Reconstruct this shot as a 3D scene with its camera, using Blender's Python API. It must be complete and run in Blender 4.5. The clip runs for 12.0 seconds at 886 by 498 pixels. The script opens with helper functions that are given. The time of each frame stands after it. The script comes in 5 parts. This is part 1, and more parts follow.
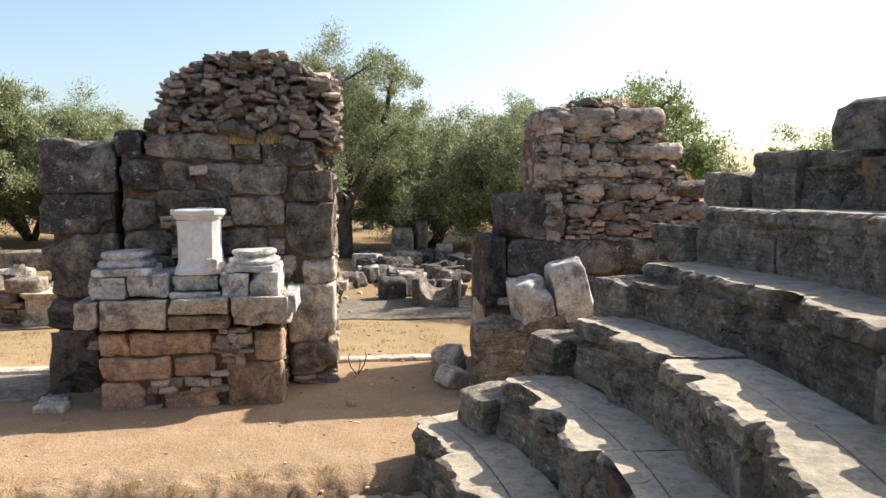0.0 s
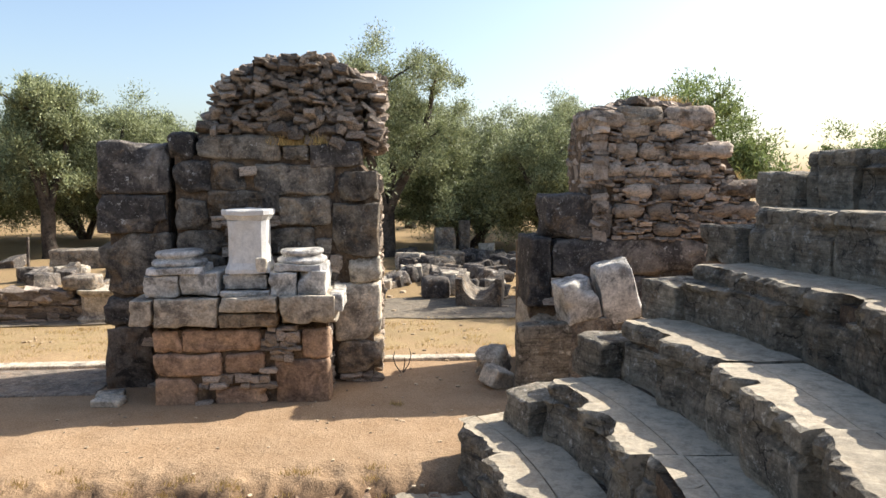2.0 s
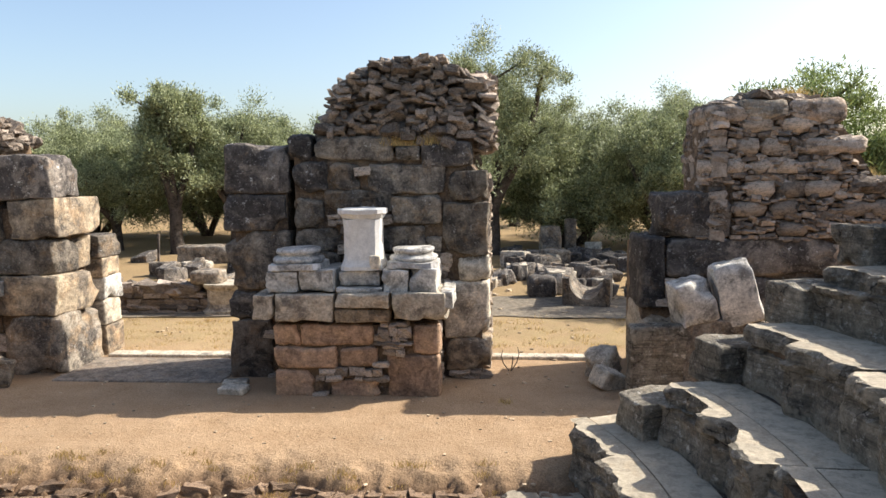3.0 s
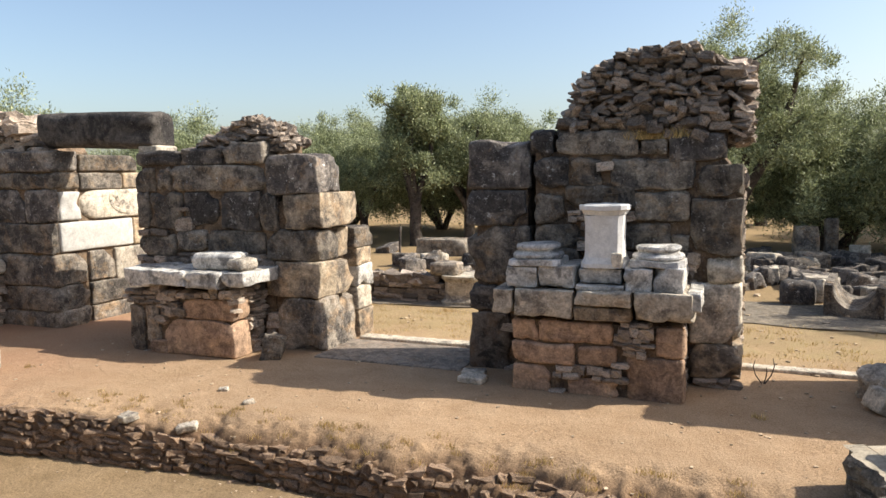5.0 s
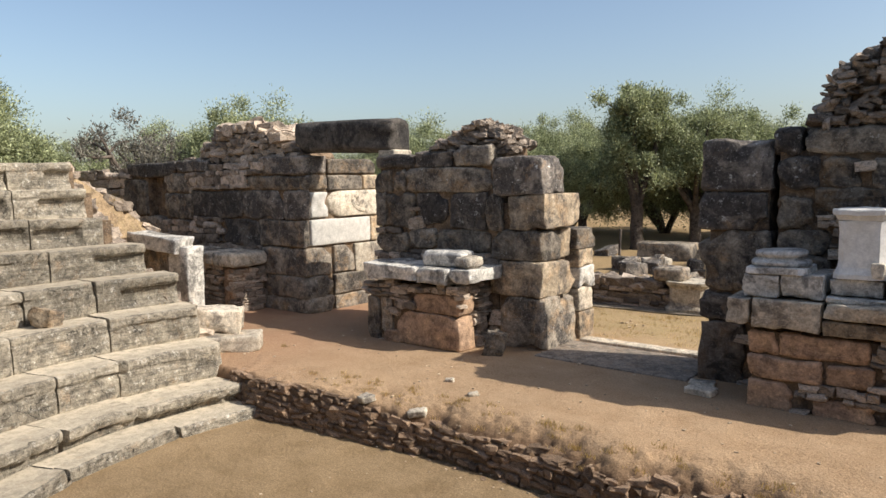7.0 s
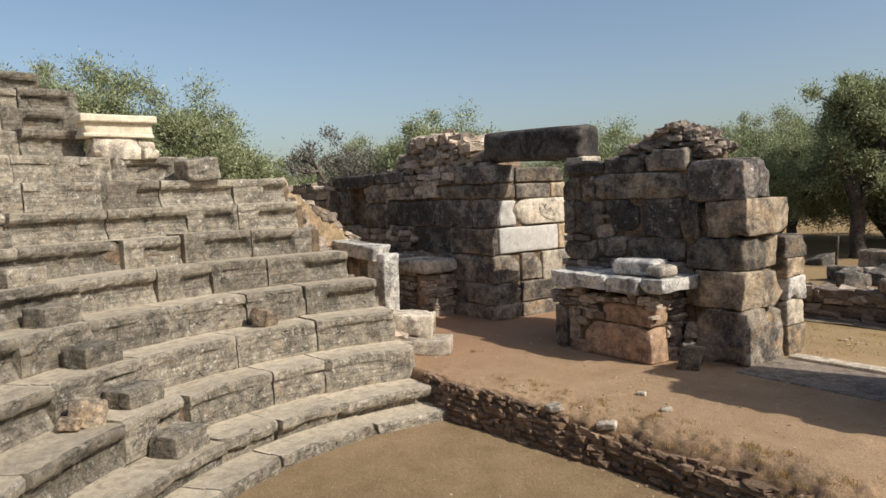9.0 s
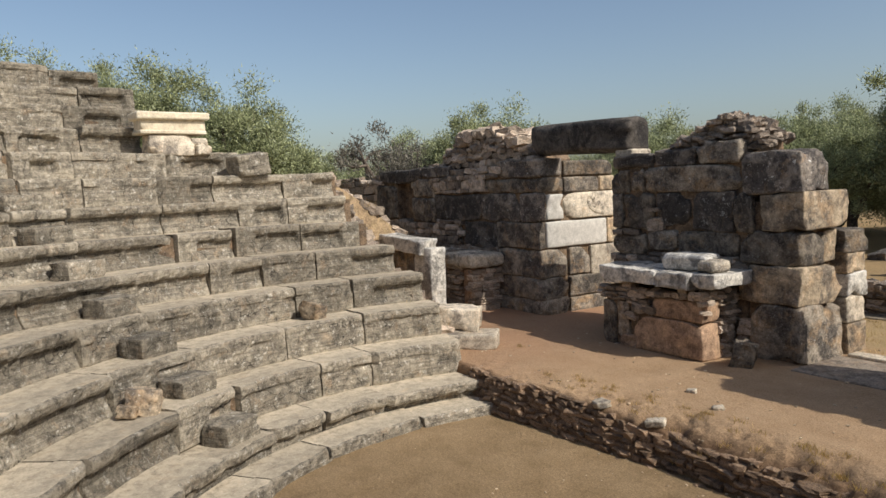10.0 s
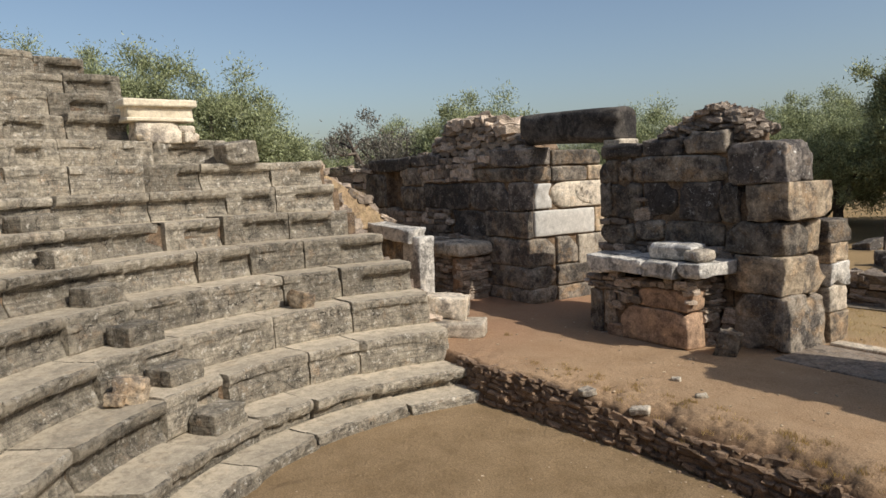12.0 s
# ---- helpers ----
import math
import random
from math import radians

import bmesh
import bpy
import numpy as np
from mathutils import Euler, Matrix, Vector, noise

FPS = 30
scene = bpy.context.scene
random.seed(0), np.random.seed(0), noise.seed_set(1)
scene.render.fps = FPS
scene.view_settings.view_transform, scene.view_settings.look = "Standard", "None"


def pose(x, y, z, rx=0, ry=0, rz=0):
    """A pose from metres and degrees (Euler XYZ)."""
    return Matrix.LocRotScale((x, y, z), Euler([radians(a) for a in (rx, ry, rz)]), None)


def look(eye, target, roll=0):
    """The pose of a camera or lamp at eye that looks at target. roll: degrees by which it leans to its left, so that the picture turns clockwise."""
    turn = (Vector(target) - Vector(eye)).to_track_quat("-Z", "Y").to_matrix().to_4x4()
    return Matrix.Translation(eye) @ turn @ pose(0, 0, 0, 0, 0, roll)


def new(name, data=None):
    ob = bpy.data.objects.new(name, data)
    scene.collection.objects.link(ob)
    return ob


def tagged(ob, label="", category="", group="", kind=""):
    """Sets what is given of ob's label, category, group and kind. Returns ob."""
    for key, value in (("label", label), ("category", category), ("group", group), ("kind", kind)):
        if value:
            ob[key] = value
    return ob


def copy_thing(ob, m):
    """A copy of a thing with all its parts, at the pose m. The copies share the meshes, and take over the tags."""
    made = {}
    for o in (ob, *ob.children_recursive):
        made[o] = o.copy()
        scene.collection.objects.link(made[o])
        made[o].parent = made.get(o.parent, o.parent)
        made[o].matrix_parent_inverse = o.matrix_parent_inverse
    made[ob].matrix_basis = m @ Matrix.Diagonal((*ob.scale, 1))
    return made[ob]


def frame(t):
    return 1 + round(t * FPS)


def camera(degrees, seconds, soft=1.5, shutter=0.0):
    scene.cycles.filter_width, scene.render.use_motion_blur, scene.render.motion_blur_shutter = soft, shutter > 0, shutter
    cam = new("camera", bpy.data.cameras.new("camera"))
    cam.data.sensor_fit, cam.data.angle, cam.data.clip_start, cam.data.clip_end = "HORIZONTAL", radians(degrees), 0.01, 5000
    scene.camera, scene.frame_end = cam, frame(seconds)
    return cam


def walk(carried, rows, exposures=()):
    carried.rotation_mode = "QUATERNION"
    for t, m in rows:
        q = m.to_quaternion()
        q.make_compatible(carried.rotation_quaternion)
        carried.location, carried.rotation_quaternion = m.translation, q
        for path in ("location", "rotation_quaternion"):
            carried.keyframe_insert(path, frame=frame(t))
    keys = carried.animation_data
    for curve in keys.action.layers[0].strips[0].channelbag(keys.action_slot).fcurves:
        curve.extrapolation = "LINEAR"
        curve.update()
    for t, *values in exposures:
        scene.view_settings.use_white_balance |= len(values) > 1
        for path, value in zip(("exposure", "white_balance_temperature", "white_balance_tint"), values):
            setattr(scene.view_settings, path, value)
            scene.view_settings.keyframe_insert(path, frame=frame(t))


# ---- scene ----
cam = camera(64.2, 12.0)
PATH = [
    (0, (-0.002, -0.012, 2.621, 84.29, 0.03, -7.69)),
    (0.5, (-0.001, -0.015, 2.620, 84.38, -0.11, -7.86)),
    (1, (-0.002, -0.015, 2.621, 84.37, -0.20, -7.91)),
    (1.5, (-0.025, -0.013, 2.625, 84.30, -0.15, -6.99)),
    (2, (-0.059, -0.020, 2.637, 84.20, 0.18, -4.40)),
    (2.5, (-0.093, -0.055, 2.651, 84.13, 0.51, -0.55)),
    (3, (-0.152, -0.064, 2.651, 84.09, 0.64, 3.85)),
    (5, (-0.356, -0.042, 2.646, 84.02, 0.92, 21.94)),
    (5.5, (-0.413, -0.081, 2.653, 83.99, 1.00, 26.33)),
    (6, (-0.439, -0.134, 2.651, 84.06, 0.96, 30.62)),
    (6.5, (-0.442, -0.151, 2.645, 84.27, 0.91, 34.67)),
    (7, (-0.432, -0.176, 2.650, 84.43, 1.03, 39.24)),
    (7.5, (-0.407, -0.199, 2.662, 84.63, 1.27, 43.26)),
    (9.5, (-0.427, -0.200, 2.661, 85.42, 2.42, 56.85)),
    (10, (-0.420, -0.180, 2.666, 85.11, 2.48, 58.13)),
    (10.5, (-0.402, -0.178, 2.675, 84.72, 2.38, 57.91)),
    (11, (-0.390, -0.173, 2.679, 84.36, 2.33, 57.60)),
    (11.5, (-0.383, -0.170, 2.680, 84.18, 2.26, 57.46)),
    (12, (-0.378, -0.169, 2.678, 84.13, 2.25, 57.34)),
]
walk(cam, [(t, pose(*p)) for t, p in PATH],
     exposures=[(0.0, 0.77), (2.5, 0.73), (5.5, 0.47), (7.5, 0.15), (9.5, -0.17), (12.0, -0.25)])

# ---------------------------------------------------------------- light
SUN_TO = Vector((1.06, 0.4, 1.0)).normalized()
elev = math.asin(SUN_TO.z)
azim = math.atan2(SUN_TO.x, SUN_TO.y)
world = bpy.data.worlds.new("world")
scene.world = world
world.use_nodes = True
wn = world.node_tree
sky = wn.nodes.new("ShaderNodeTexSky")
sky.sky_type = "NISHITA"
sky.sun_disc = False
sky.sun_elevation = elev
sky.sun_rotation = azim
sky.air_density = 1.0
sky.dust_density = 2.2
sky.ozone_density = 1.0
wn.links.new(sky.outputs[0], wn.nodes["Background"].inputs[0])
wn.nodes["Background"].inputs[1].default_value = 0.137
sun_data = bpy.data.lights.new("sun", "SUN")
sun_data.energy = 5.0
sun_data.angle = radians(0.53)
sun_data.color = (1.0, 0.945, 0.86)
sun = new("sun", sun_data)
sun.matrix_world = look(SUN_TO * 40, (0, 0, 0))
scene.view_settings.exposure = 0.0


# ---------------------------------------------------------------- materials
def mat_base(name):
    m = bpy.data.materials.new(name)
    m.use_nodes = True
    nt = m.node_tree
    return m, nt, nt.nodes["Principled BSDF"]


def node(nt, kind, **inputs):
    n = nt.nodes.new(kind)
    for k, v in inputs.items():
        n.inputs[k.replace("_", " ")].default_value = v
    return n


def ramp(nt, src, stops):
    n = nt.nodes.new("ShaderNodeValToRGB")
    e = n.color_ramp.elements
    while len(e) < len(stops):
        e.new(0.5)
    for i, (p, c) in enumerate(stops):
        e[i].position = p
        e[i].color = (c, c, c, 1) if isinstance(c, (int, float)) else (*c, 1)
    nt.links.new(src, n.inputs[0])
    return n.outputs[0]


def mix(nt, fac, a, b, mode="MIX"):
    n = nt.nodes.new("ShaderNodeMix")
    n.data_type = "RGBA"
    n.blend_type = mode
    for i, v in ((0, fac), (6, a), (7, b)):
        sock = n.inputs[i]
        if isinstance(v, bpy.types.NodeSocket):
            nt.links.new(v, sock)
        elif isinstance(v, (int, float)):
            sock.default_value = v if i == 0 else (v, v, v, 1)
        else:
            sock.default_value = (*v, 1)
    return n.outputs[2]


def noise_tex(nt, vec, scale, detail=6.0, rough=0.6, distort=0.0):
    n = node(nt, "ShaderNodeTexNoise", Scale=scale, Detail=detail, Roughness=rough, Distortion=distort)
    nt.links.new(vec, n.inputs["Vector"])
    return n.outputs[0]


def stone_coords(nt, per_object=True):
    tc = nt.nodes.new("ShaderNodeTexCoord")
    if not per_object:
        return tc.outputs["Object"], None
    oi = nt.nodes.new("ShaderNodeObjectInfo")
    comb = nt.nodes.new("ShaderNodeVectorMath")
    comb.operation = "MULTIPLY_ADD"
    nt.links.new(oi.outputs["Random"], comb.inputs[0])
    comb.inputs[1].default_value = (37.0, 61.0, 23.0)
    nt.links.new(tc.outputs["Object"], comb.inputs[2])
    return comb.outputs[0], oi.outputs["Random"]


def stone(name, base, dark, warm, dark_at=0.5, warm_at=0.6, lichen=0.68, lichen_col=(0.55, 0.54, 0.5), spread=0.25, bump=0.5, rough=0.9, island=False, grain=1.0, scale=1.0, soft=0.04, wear=0.6, strata=0.0, cracks=0.0):
    """Weathered stone: base colour, dark crust in patches, warm patina, pale lichen spots, grain and pits."""
    m, nt, bsdf = mat_base(name)
    vec, rnd = stone_coords(nt, not island)
    if island:
        rnd = nt.nodes.new("ShaderNodeNewGeometry").outputs["Random Per Island"]
    big = noise_tex(nt, vec, 2.1 * scale, 7, 0.72, 0.5)
    med = noise_tex(nt, vec, 7.5 * scale, 7, 0.75, 0.3)
    fine = noise_tex(nt, vec, 36.0, 6, 0.78)
    spots = noise_tex(nt, vec, 9.0 * scale, 8, 0.75)
    pits = noise_tex(nt, vec, 24.0 * scale, 5, 0.7)
    flecks = noise_tex(nt, vec, 30.0, 6, 0.7)
    col = mix(nt, ramp(nt, big, [(dark_at - soft, 0.0), (dark_at + soft, 1.0)]), base, dark)
    warm_noise = noise_tex(nt, vec, 3.3 * scale, 6, 0.7, 0.4)
    col = mix(nt, ramp(nt, warm_noise, [(warm_at - 0.07, 0.0), (warm_at + 0.1, 0.85)]), col, warm)
    col = mix(nt, ramp(nt, spots, [(lichen - 0.02, 0.0), (lichen + 0.03, 0.85)]), col, lichen_col)
    col = mix(nt, ramp(nt, pits, [(0.3, 0.75 * grain), (0.4, 0.0)]), col, tuple(c * 0.45 for c in dark))
    col = mix(nt, 1.0, col, ramp(nt, med, [(0.32, 1 - 0.52 * grain), (0.68, 1 + 0.45 * grain)]), "MULTIPLY")
    col = mix(nt, 1.0, col, ramp(nt, fine, [(0.3, 1 - 0.42 * grain), (0.7, 1 + 0.36 * grain)]), "MULTIPLY")
    if strata:
        # weathered bedding: thin level streaks, broken up along their length
        flat = nt.nodes.new("ShaderNodeVectorMath")
        flat.operation = "MULTIPLY"
        flat.inputs[1].default_value = (1.3, 1.3, 17.0)
        nt.links.new(vec, flat.inputs[0])
        streak = noise_tex(nt, flat.outputs[0], 1.6, 6, 0.7, 0.6)
        col = mix(nt, 1.0, col, ramp(nt, streak, [(0.36, 1 - 0.5 * strata), (0.5, 1.0), (0.66, 1 + 0.35 * strata)]), "MULTIPLY")
    if cracks:
        # hairline cracks with a wandering course
        bent = nt.nodes.new("ShaderNodeVectorMath")
        bent.operation = "MULTIPLY_ADD"
        swirl = node(nt, "ShaderNodeTexNoise", Scale=3.0, Detail=4.0)
        nt.links.new(vec, swirl.inputs["Vector"])
        nt.links.new(swirl.outputs["Color"], bent.inputs[0])
        bent.inputs[1].default_value = (0.5, 0.5, 0.5)
        nt.links.new(vec, bent.inputs[2])
        cell = node(nt, "ShaderNodeTexVoronoi", Scale=1.9)
        cell.feature = "DISTANCE_TO_EDGE"
        nt.links.new(bent.outputs[0], cell.inputs["Vector"])
        line = mix(nt, 1.0, ramp(nt, cell.outputs["Distance"], [(0.004, cracks), (0.016, 0.0)]), ramp(nt, big, [(0.45, 0.0), (0.55, 1.0)]), "MULTIPLY")
        col = mix(nt, line, col, tuple(c * 0.3 for c in dark))
    # small pale flecks, and arrises lightened for rubbing and a painted edge highlight
    col = mix(nt, ramp(nt, flecks, [(0.6, 0.0), (0.64, 0.6 * grain)]), col, tuple(0.5 * c + 0.5 * d for c, d in zip(base, lichen_col)))
    point = nt.nodes.new("ShaderNodeNewGeometry").outputs["Pointiness"]
    col = mix(nt, mix(nt, 1.0, ramp(nt, point, [(0.52, 0.0), (0.6, wear)]), ramp(nt, med, [(0.4, 0.1), (0.55, 1.0)]), "MULTIPLY"), col, tuple(min(0.7, c * 1.45) for c in base))
    if rnd is not None:
        col = mix(nt, 1.0, col, ramp(nt, rnd, [(0.0, 1.0 - spread), (0.5, 1.0), (1.0, 1.0 + spread)]), "MULTIPLY")
    nt.links.new(col, bsdf.inputs["Base Color"])
    bsdf.inputs["Roughness"].default_value = rough
    bsdf.inputs["Specular IOR Level"].default_value = 0.25
    b1 = node(nt, "ShaderNodeBump", Strength=bump, Distance=0.05)
    b2 = node(nt, "ShaderNodeBump", Strength=bump, Distance=0.016)
    nt.links.new(med, b1.inputs["Height"])
    nt.links.new(fine, b2.inputs["Height"])
    nt.links.new(b1.outputs[0], b2.inputs["Normal"])
    nt.links.new(b2.outputs[0], bsdf.inputs["Normal"])
    return m


M_ASHLAR = stone("weathered_limestone", (0.365, 0.31, 0.243), (0.115, 0.1, 0.086), (0.4, 0.27, 0.155), 0.49, 0.58, 0.64, soft=0.07, bump=1.2, grain=1.1, spread=0.32, cracks=0.7)
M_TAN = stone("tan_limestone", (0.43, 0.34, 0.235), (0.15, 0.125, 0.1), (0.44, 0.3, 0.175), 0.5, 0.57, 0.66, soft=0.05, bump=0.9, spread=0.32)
M_SOOT = stone("blackened_stone", (0.12, 0.105, 0.09), (0.05, 0.045, 0.042), (0.16, 0.115, 0.075), 0.5, 0.66, 0.68, (0.3, 0.28, 0.25), bump=0.7)
M_BLACK = stone("dark_crusted_limestone", (0.24, 0.205, 0.17), (0.085, 0.075, 0.068), (0.3, 0.2, 0.115), 0.46, 0.64, 0.62, bump=0.9, spread=0.32, cracks=0.6)
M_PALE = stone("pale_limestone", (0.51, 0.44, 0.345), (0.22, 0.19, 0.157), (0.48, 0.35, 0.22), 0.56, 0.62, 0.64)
M_RED = stone("reddish_sandstone", (0.44, 0.29, 0.19), (0.27, 0.18, 0.125), (0.5, 0.33, 0.2), 0.56, 0.55, 0.68, (0.5, 0.42, 0.34))
M_MARBLE = stone("weathered_white_marble", (0.62, 0.58, 0.51), (0.25, 0.235, 0.21), (0.48, 0.4, 0.29), 0.53, 0.66, 0.68, (0.75, 0.73, 0.69), 0.12, 0.4, 0.75)
M_ALTAR = stone("clean_white_marble", (0.74, 0.71, 0.65), (0.64, 0.61, 0.55), (0.68, 0.61, 0.5), 0.62, 0.68, 0.8, (0.75, 0.73, 0.7), 0.03, 0.08, 0.6, grain=0.35)
M_SAWN = stone("sawn_white_marble", (0.52, 0.49, 0.44), (0.42, 0.39, 0.34), (0.5, 0.42, 0.31), 0.6, 0.66, 0.78, (0.6, 0.58, 0.54), 0.03, 0.2, 0.6, grain=0.45)
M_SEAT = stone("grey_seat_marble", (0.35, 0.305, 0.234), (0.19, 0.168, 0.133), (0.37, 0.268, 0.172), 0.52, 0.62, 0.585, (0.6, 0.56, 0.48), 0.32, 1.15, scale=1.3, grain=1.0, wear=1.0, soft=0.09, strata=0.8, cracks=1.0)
# seat tops: dusty, and lighter than M_SEAT with sunlight put into the colour
M_TREAD = stone("dusty_sunlit_tread_marble", (0.42, 0.358, 0.265), (0.33, 0.283, 0.213), (0.45, 0.35, 0.235), 0.56, 0.62, 0.66, (0.58, 0.54, 0.46), 0.18, 0.45, grain=0.55, soft=0.1)
M_RUBBLE = stone("rubble_stone", (0.385, 0.31, 0.24), (0.18, 0.15, 0.125), (0.46, 0.315, 0.195), 0.55, 0.6, 0.66, spread=0.5, bump=0.6)
M_RUBBLE_JOINED = stone("rubble_stone_joined", (0.385, 0.31, 0.24), (0.18, 0.15, 0.125), (0.46, 0.315, 0.195), 0.55, 0.6, 0.66, spread=0.5, bump=0.6, island=True)
M_STUMP = stone("brown_rubble_stone", (0.33, 0.27, 0.215), (0.105, 0.088, 0.073), (0.33, 0.21, 0.125), 0.52, 0.58, 0.66, spread=0.55, bump=0.7)
M_STUMP_JOINED = stone("brown_rubble_joined", (0.33, 0.27, 0.215), (0.105, 0.088, 0.073), (0.33, 0.21, 0.125), 0.52, 0.58, 0.66, spread=0.55, bump=0.7, island=True)
M_GRAVEL = stone("pale_gravel", (0.4, 0.31, 0.21), (0.28, 0.21, 0.14), (0.45, 0.33, 0.21), 0.55, 0.6, 0.75, spread=0.35, bump=0.3, island=True)
M_EARTHY = stone("earthy_rubble_stone", (0.25, 0.17, 0.11), (0.11, 0.078, 0.055), (0.32, 0.2, 0.12), 0.54, 0.58, 0.7, spread=0.4, bump=0.6)
M_EARTHY_JOINED = stone("earthy_rubble_joined", (0.25, 0.17, 0.11), (0.11, 0.078, 0.055), (0.32, 0.2, 0.12), 0.54, 0.58, 0.7, spread=0.4, bump=0.6, island=True)
M_CORE = stone("earth_mortar", (0.22, 0.155, 0.1), (0.11, 0.082, 0.06), (0.28, 0.185, 0.11), 0.52, 0.55, 0.8, spread=0.05, bump=0.9)
M_SLOPE = stone("straw_earth", (0.36, 0.255, 0.15), (0.24, 0.165, 0.1), (0.42, 0.31, 0.17), 0.55, 0.52, 0.72, spread=0.05, bump=0.8)
M_SLAB = stone("threshold_stone", (0.23, 0.19, 0.15), (0.15, 0.125, 0.1), (0.25, 0.18, 0.12), 0.55, 0.58, 0.75)


def ground_material():
    m, nt, bsdf = mat_base("dry_earth")
    vec, _ = stone_coords(nt, False)
    big = noise_tex(nt, vec, 0.35, 5, 0.6, 0.3)
    med = noise_tex(nt, vec, 2.4, 6, 0.65)
    fine = noise_tex(nt, vec, 55.0, 4, 0.7)
    peb = node(nt, "ShaderNodeTexVoronoi", Scale=16.0)
    nt.links.new(vec, peb.inputs["Vector"])
    sep = nt.nodes.new("ShaderNodeSeparateXYZ")
    nt.links.new(vec, sep.inputs[0])
    col = mix(nt, ramp(nt, med, [(0.3, 0.0), (0.7, 1.0)]), (0.345, 0.227, 0.13), (0.43, 0.298, 0.182))
    # reddish trodden soil by the far end of the terrace
    red = nt.nodes.new("ShaderNodeMapRange")
    red.inputs[1].default_value, red.inputs[2].default_value = -7.5, -10.5
    nt.links.new(sep.outputs[0], red.inputs[0])
    level = nt.nodes.new("ShaderNodeMapRange")
    level.inputs[1].default_value, level.inputs[2].default_value = 0.6, 0.15
    nt.links.new(sep.outputs[2], level.inputs[0])
    col = mix(nt, mix(nt, 1.0, mix(nt, 1.0, red.outputs[0], level.outputs[0], "MULTIPLY"), ramp(nt, big, [(0.3, 0.4), (0.6, 0.85)]), "MULTIPLY"), col, (0.335, 0.19, 0.115))
    # straw-coloured dry grass behind the stage building
    straw = nt.nodes.new("ShaderNodeMapRange")
    straw.inputs[1].default_value, straw.inputs[2].default_value = 10.1, 11.0
    nt.links.new(sep.outputs[1], straw.inputs[0])
    col = mix(nt, mix(nt, 1.0, straw.outputs[0], ramp(nt, med, [(0.3, 0.25), (0.6, 1.0)]), "MULTIPLY"), col, (0.34, 0.25, 0.128))
    beyond = nt.nodes.new("ShaderNodeMapRange")
    beyond.inputs[1].default_value, beyond.inputs[2].default_value = 13.0, 15.5
    nt.links.new(sep.outputs[1], beyond.inputs[0])
    col = mix(nt, mix(nt, 1.0, beyond.outputs[0], ramp(nt, big, [(0.35, 0.6), (0.6, 1.0)]), "MULTIPLY"), col, (0.32, 0.222, 0.115))
    # darker red-brown earth towards the bottom of the terrace's lip and face
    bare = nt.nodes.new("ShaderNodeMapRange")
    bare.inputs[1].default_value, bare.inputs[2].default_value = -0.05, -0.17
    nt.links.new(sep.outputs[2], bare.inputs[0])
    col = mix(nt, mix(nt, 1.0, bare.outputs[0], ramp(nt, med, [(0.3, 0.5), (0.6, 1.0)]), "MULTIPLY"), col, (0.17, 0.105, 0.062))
    # greyer packed floor of the orchestra
    low = nt.nodes.new("ShaderNodeMapRange")
    low.inputs[1].default_value, low.inputs[2].default_value = -0.42, -0.52
    nt.links.new(sep.outputs[2], low.inputs[0])
    col = mix(nt, low.outputs[0], col, mix(nt, ramp(nt, med, [(0.35, 0.0), (0.65, 1.0)]), (0.23, 0.157, 0.084), (0.293, 0.206, 0.116)))
    col = mix(nt, ramp(nt, peb.outputs["Distance"], [(0.02, 0.35), (0.09, 0.0)]), col, (0.42, 0.35, 0.26))
    col = mix(nt, 1.0, col, ramp(nt, fine, [(0.3, 0.62), (0.7, 1.34)]), "MULTIPLY")
    col = mix(nt, 1.0, col, ramp(nt, big, [(0.3, 0.86), (0.7, 1.12)]), "MULTIPLY")
    nt.links.new(col, bsdf.inputs["Base Color"])
    bsdf.inputs["Roughness"].default_value = 0.95
    bsdf.inputs["Specular IOR Level"].default_value = 0.14
    b1 = node(nt, "ShaderNodeBump", Strength=0.7, Distance=0.05)
    b2 = node(nt, "ShaderNodeBump", Strength=0.8, Distance=0.012)
    b3 = node(nt, "ShaderNodeBump", Strength=0.55, Distance=0.04)
    clods = noise_tex(nt, vec, 13.0, 6, 0.72)
    nt.links.new(clods, b3.inputs["Height"])
    nt.links.new(med, b1.inputs["Height"])
    nt.links.new(fine, b2.inputs["Height"])
    nt.links.new(b1.outputs[0], b3.inputs["Normal"])
    nt.links.new(b3.outputs[0], b2.inputs["Normal"])
    nt.links.new(b2.outputs[0], bsdf.inputs["Normal"])
    return m


def leaf_material(name, a, b):
    m, nt, bsdf = mat_base(name)
    rnd = nt.nodes.new("ShaderNodeNewGeometry").outputs["Random Per Island"]
    col = ramp(nt, rnd, [(0.0, a), (0.6, b), (1.0, tuple(min(1, c * 1.7) for c in b))])
    nt.links.new(col, bsdf.inputs["Base Color"])
    bsdf.inputs["Roughness"].default_value = 0.55
    tr = nt.nodes.new("ShaderNodeBsdfTranslucent")
    nt.links.new(col, tr.inputs[0])
    ms = nt.nodes.new("ShaderNodeMixShader")
    ms.inputs[0].default_value = 0.27
    nt.links.new(bsdf.outputs[0], ms.inputs[1])
    nt.links.new(tr.outputs[0], ms.inputs[2])
    nt.links.new(ms.outputs[0], nt.nodes["Material Output"].inputs[0])
    return m


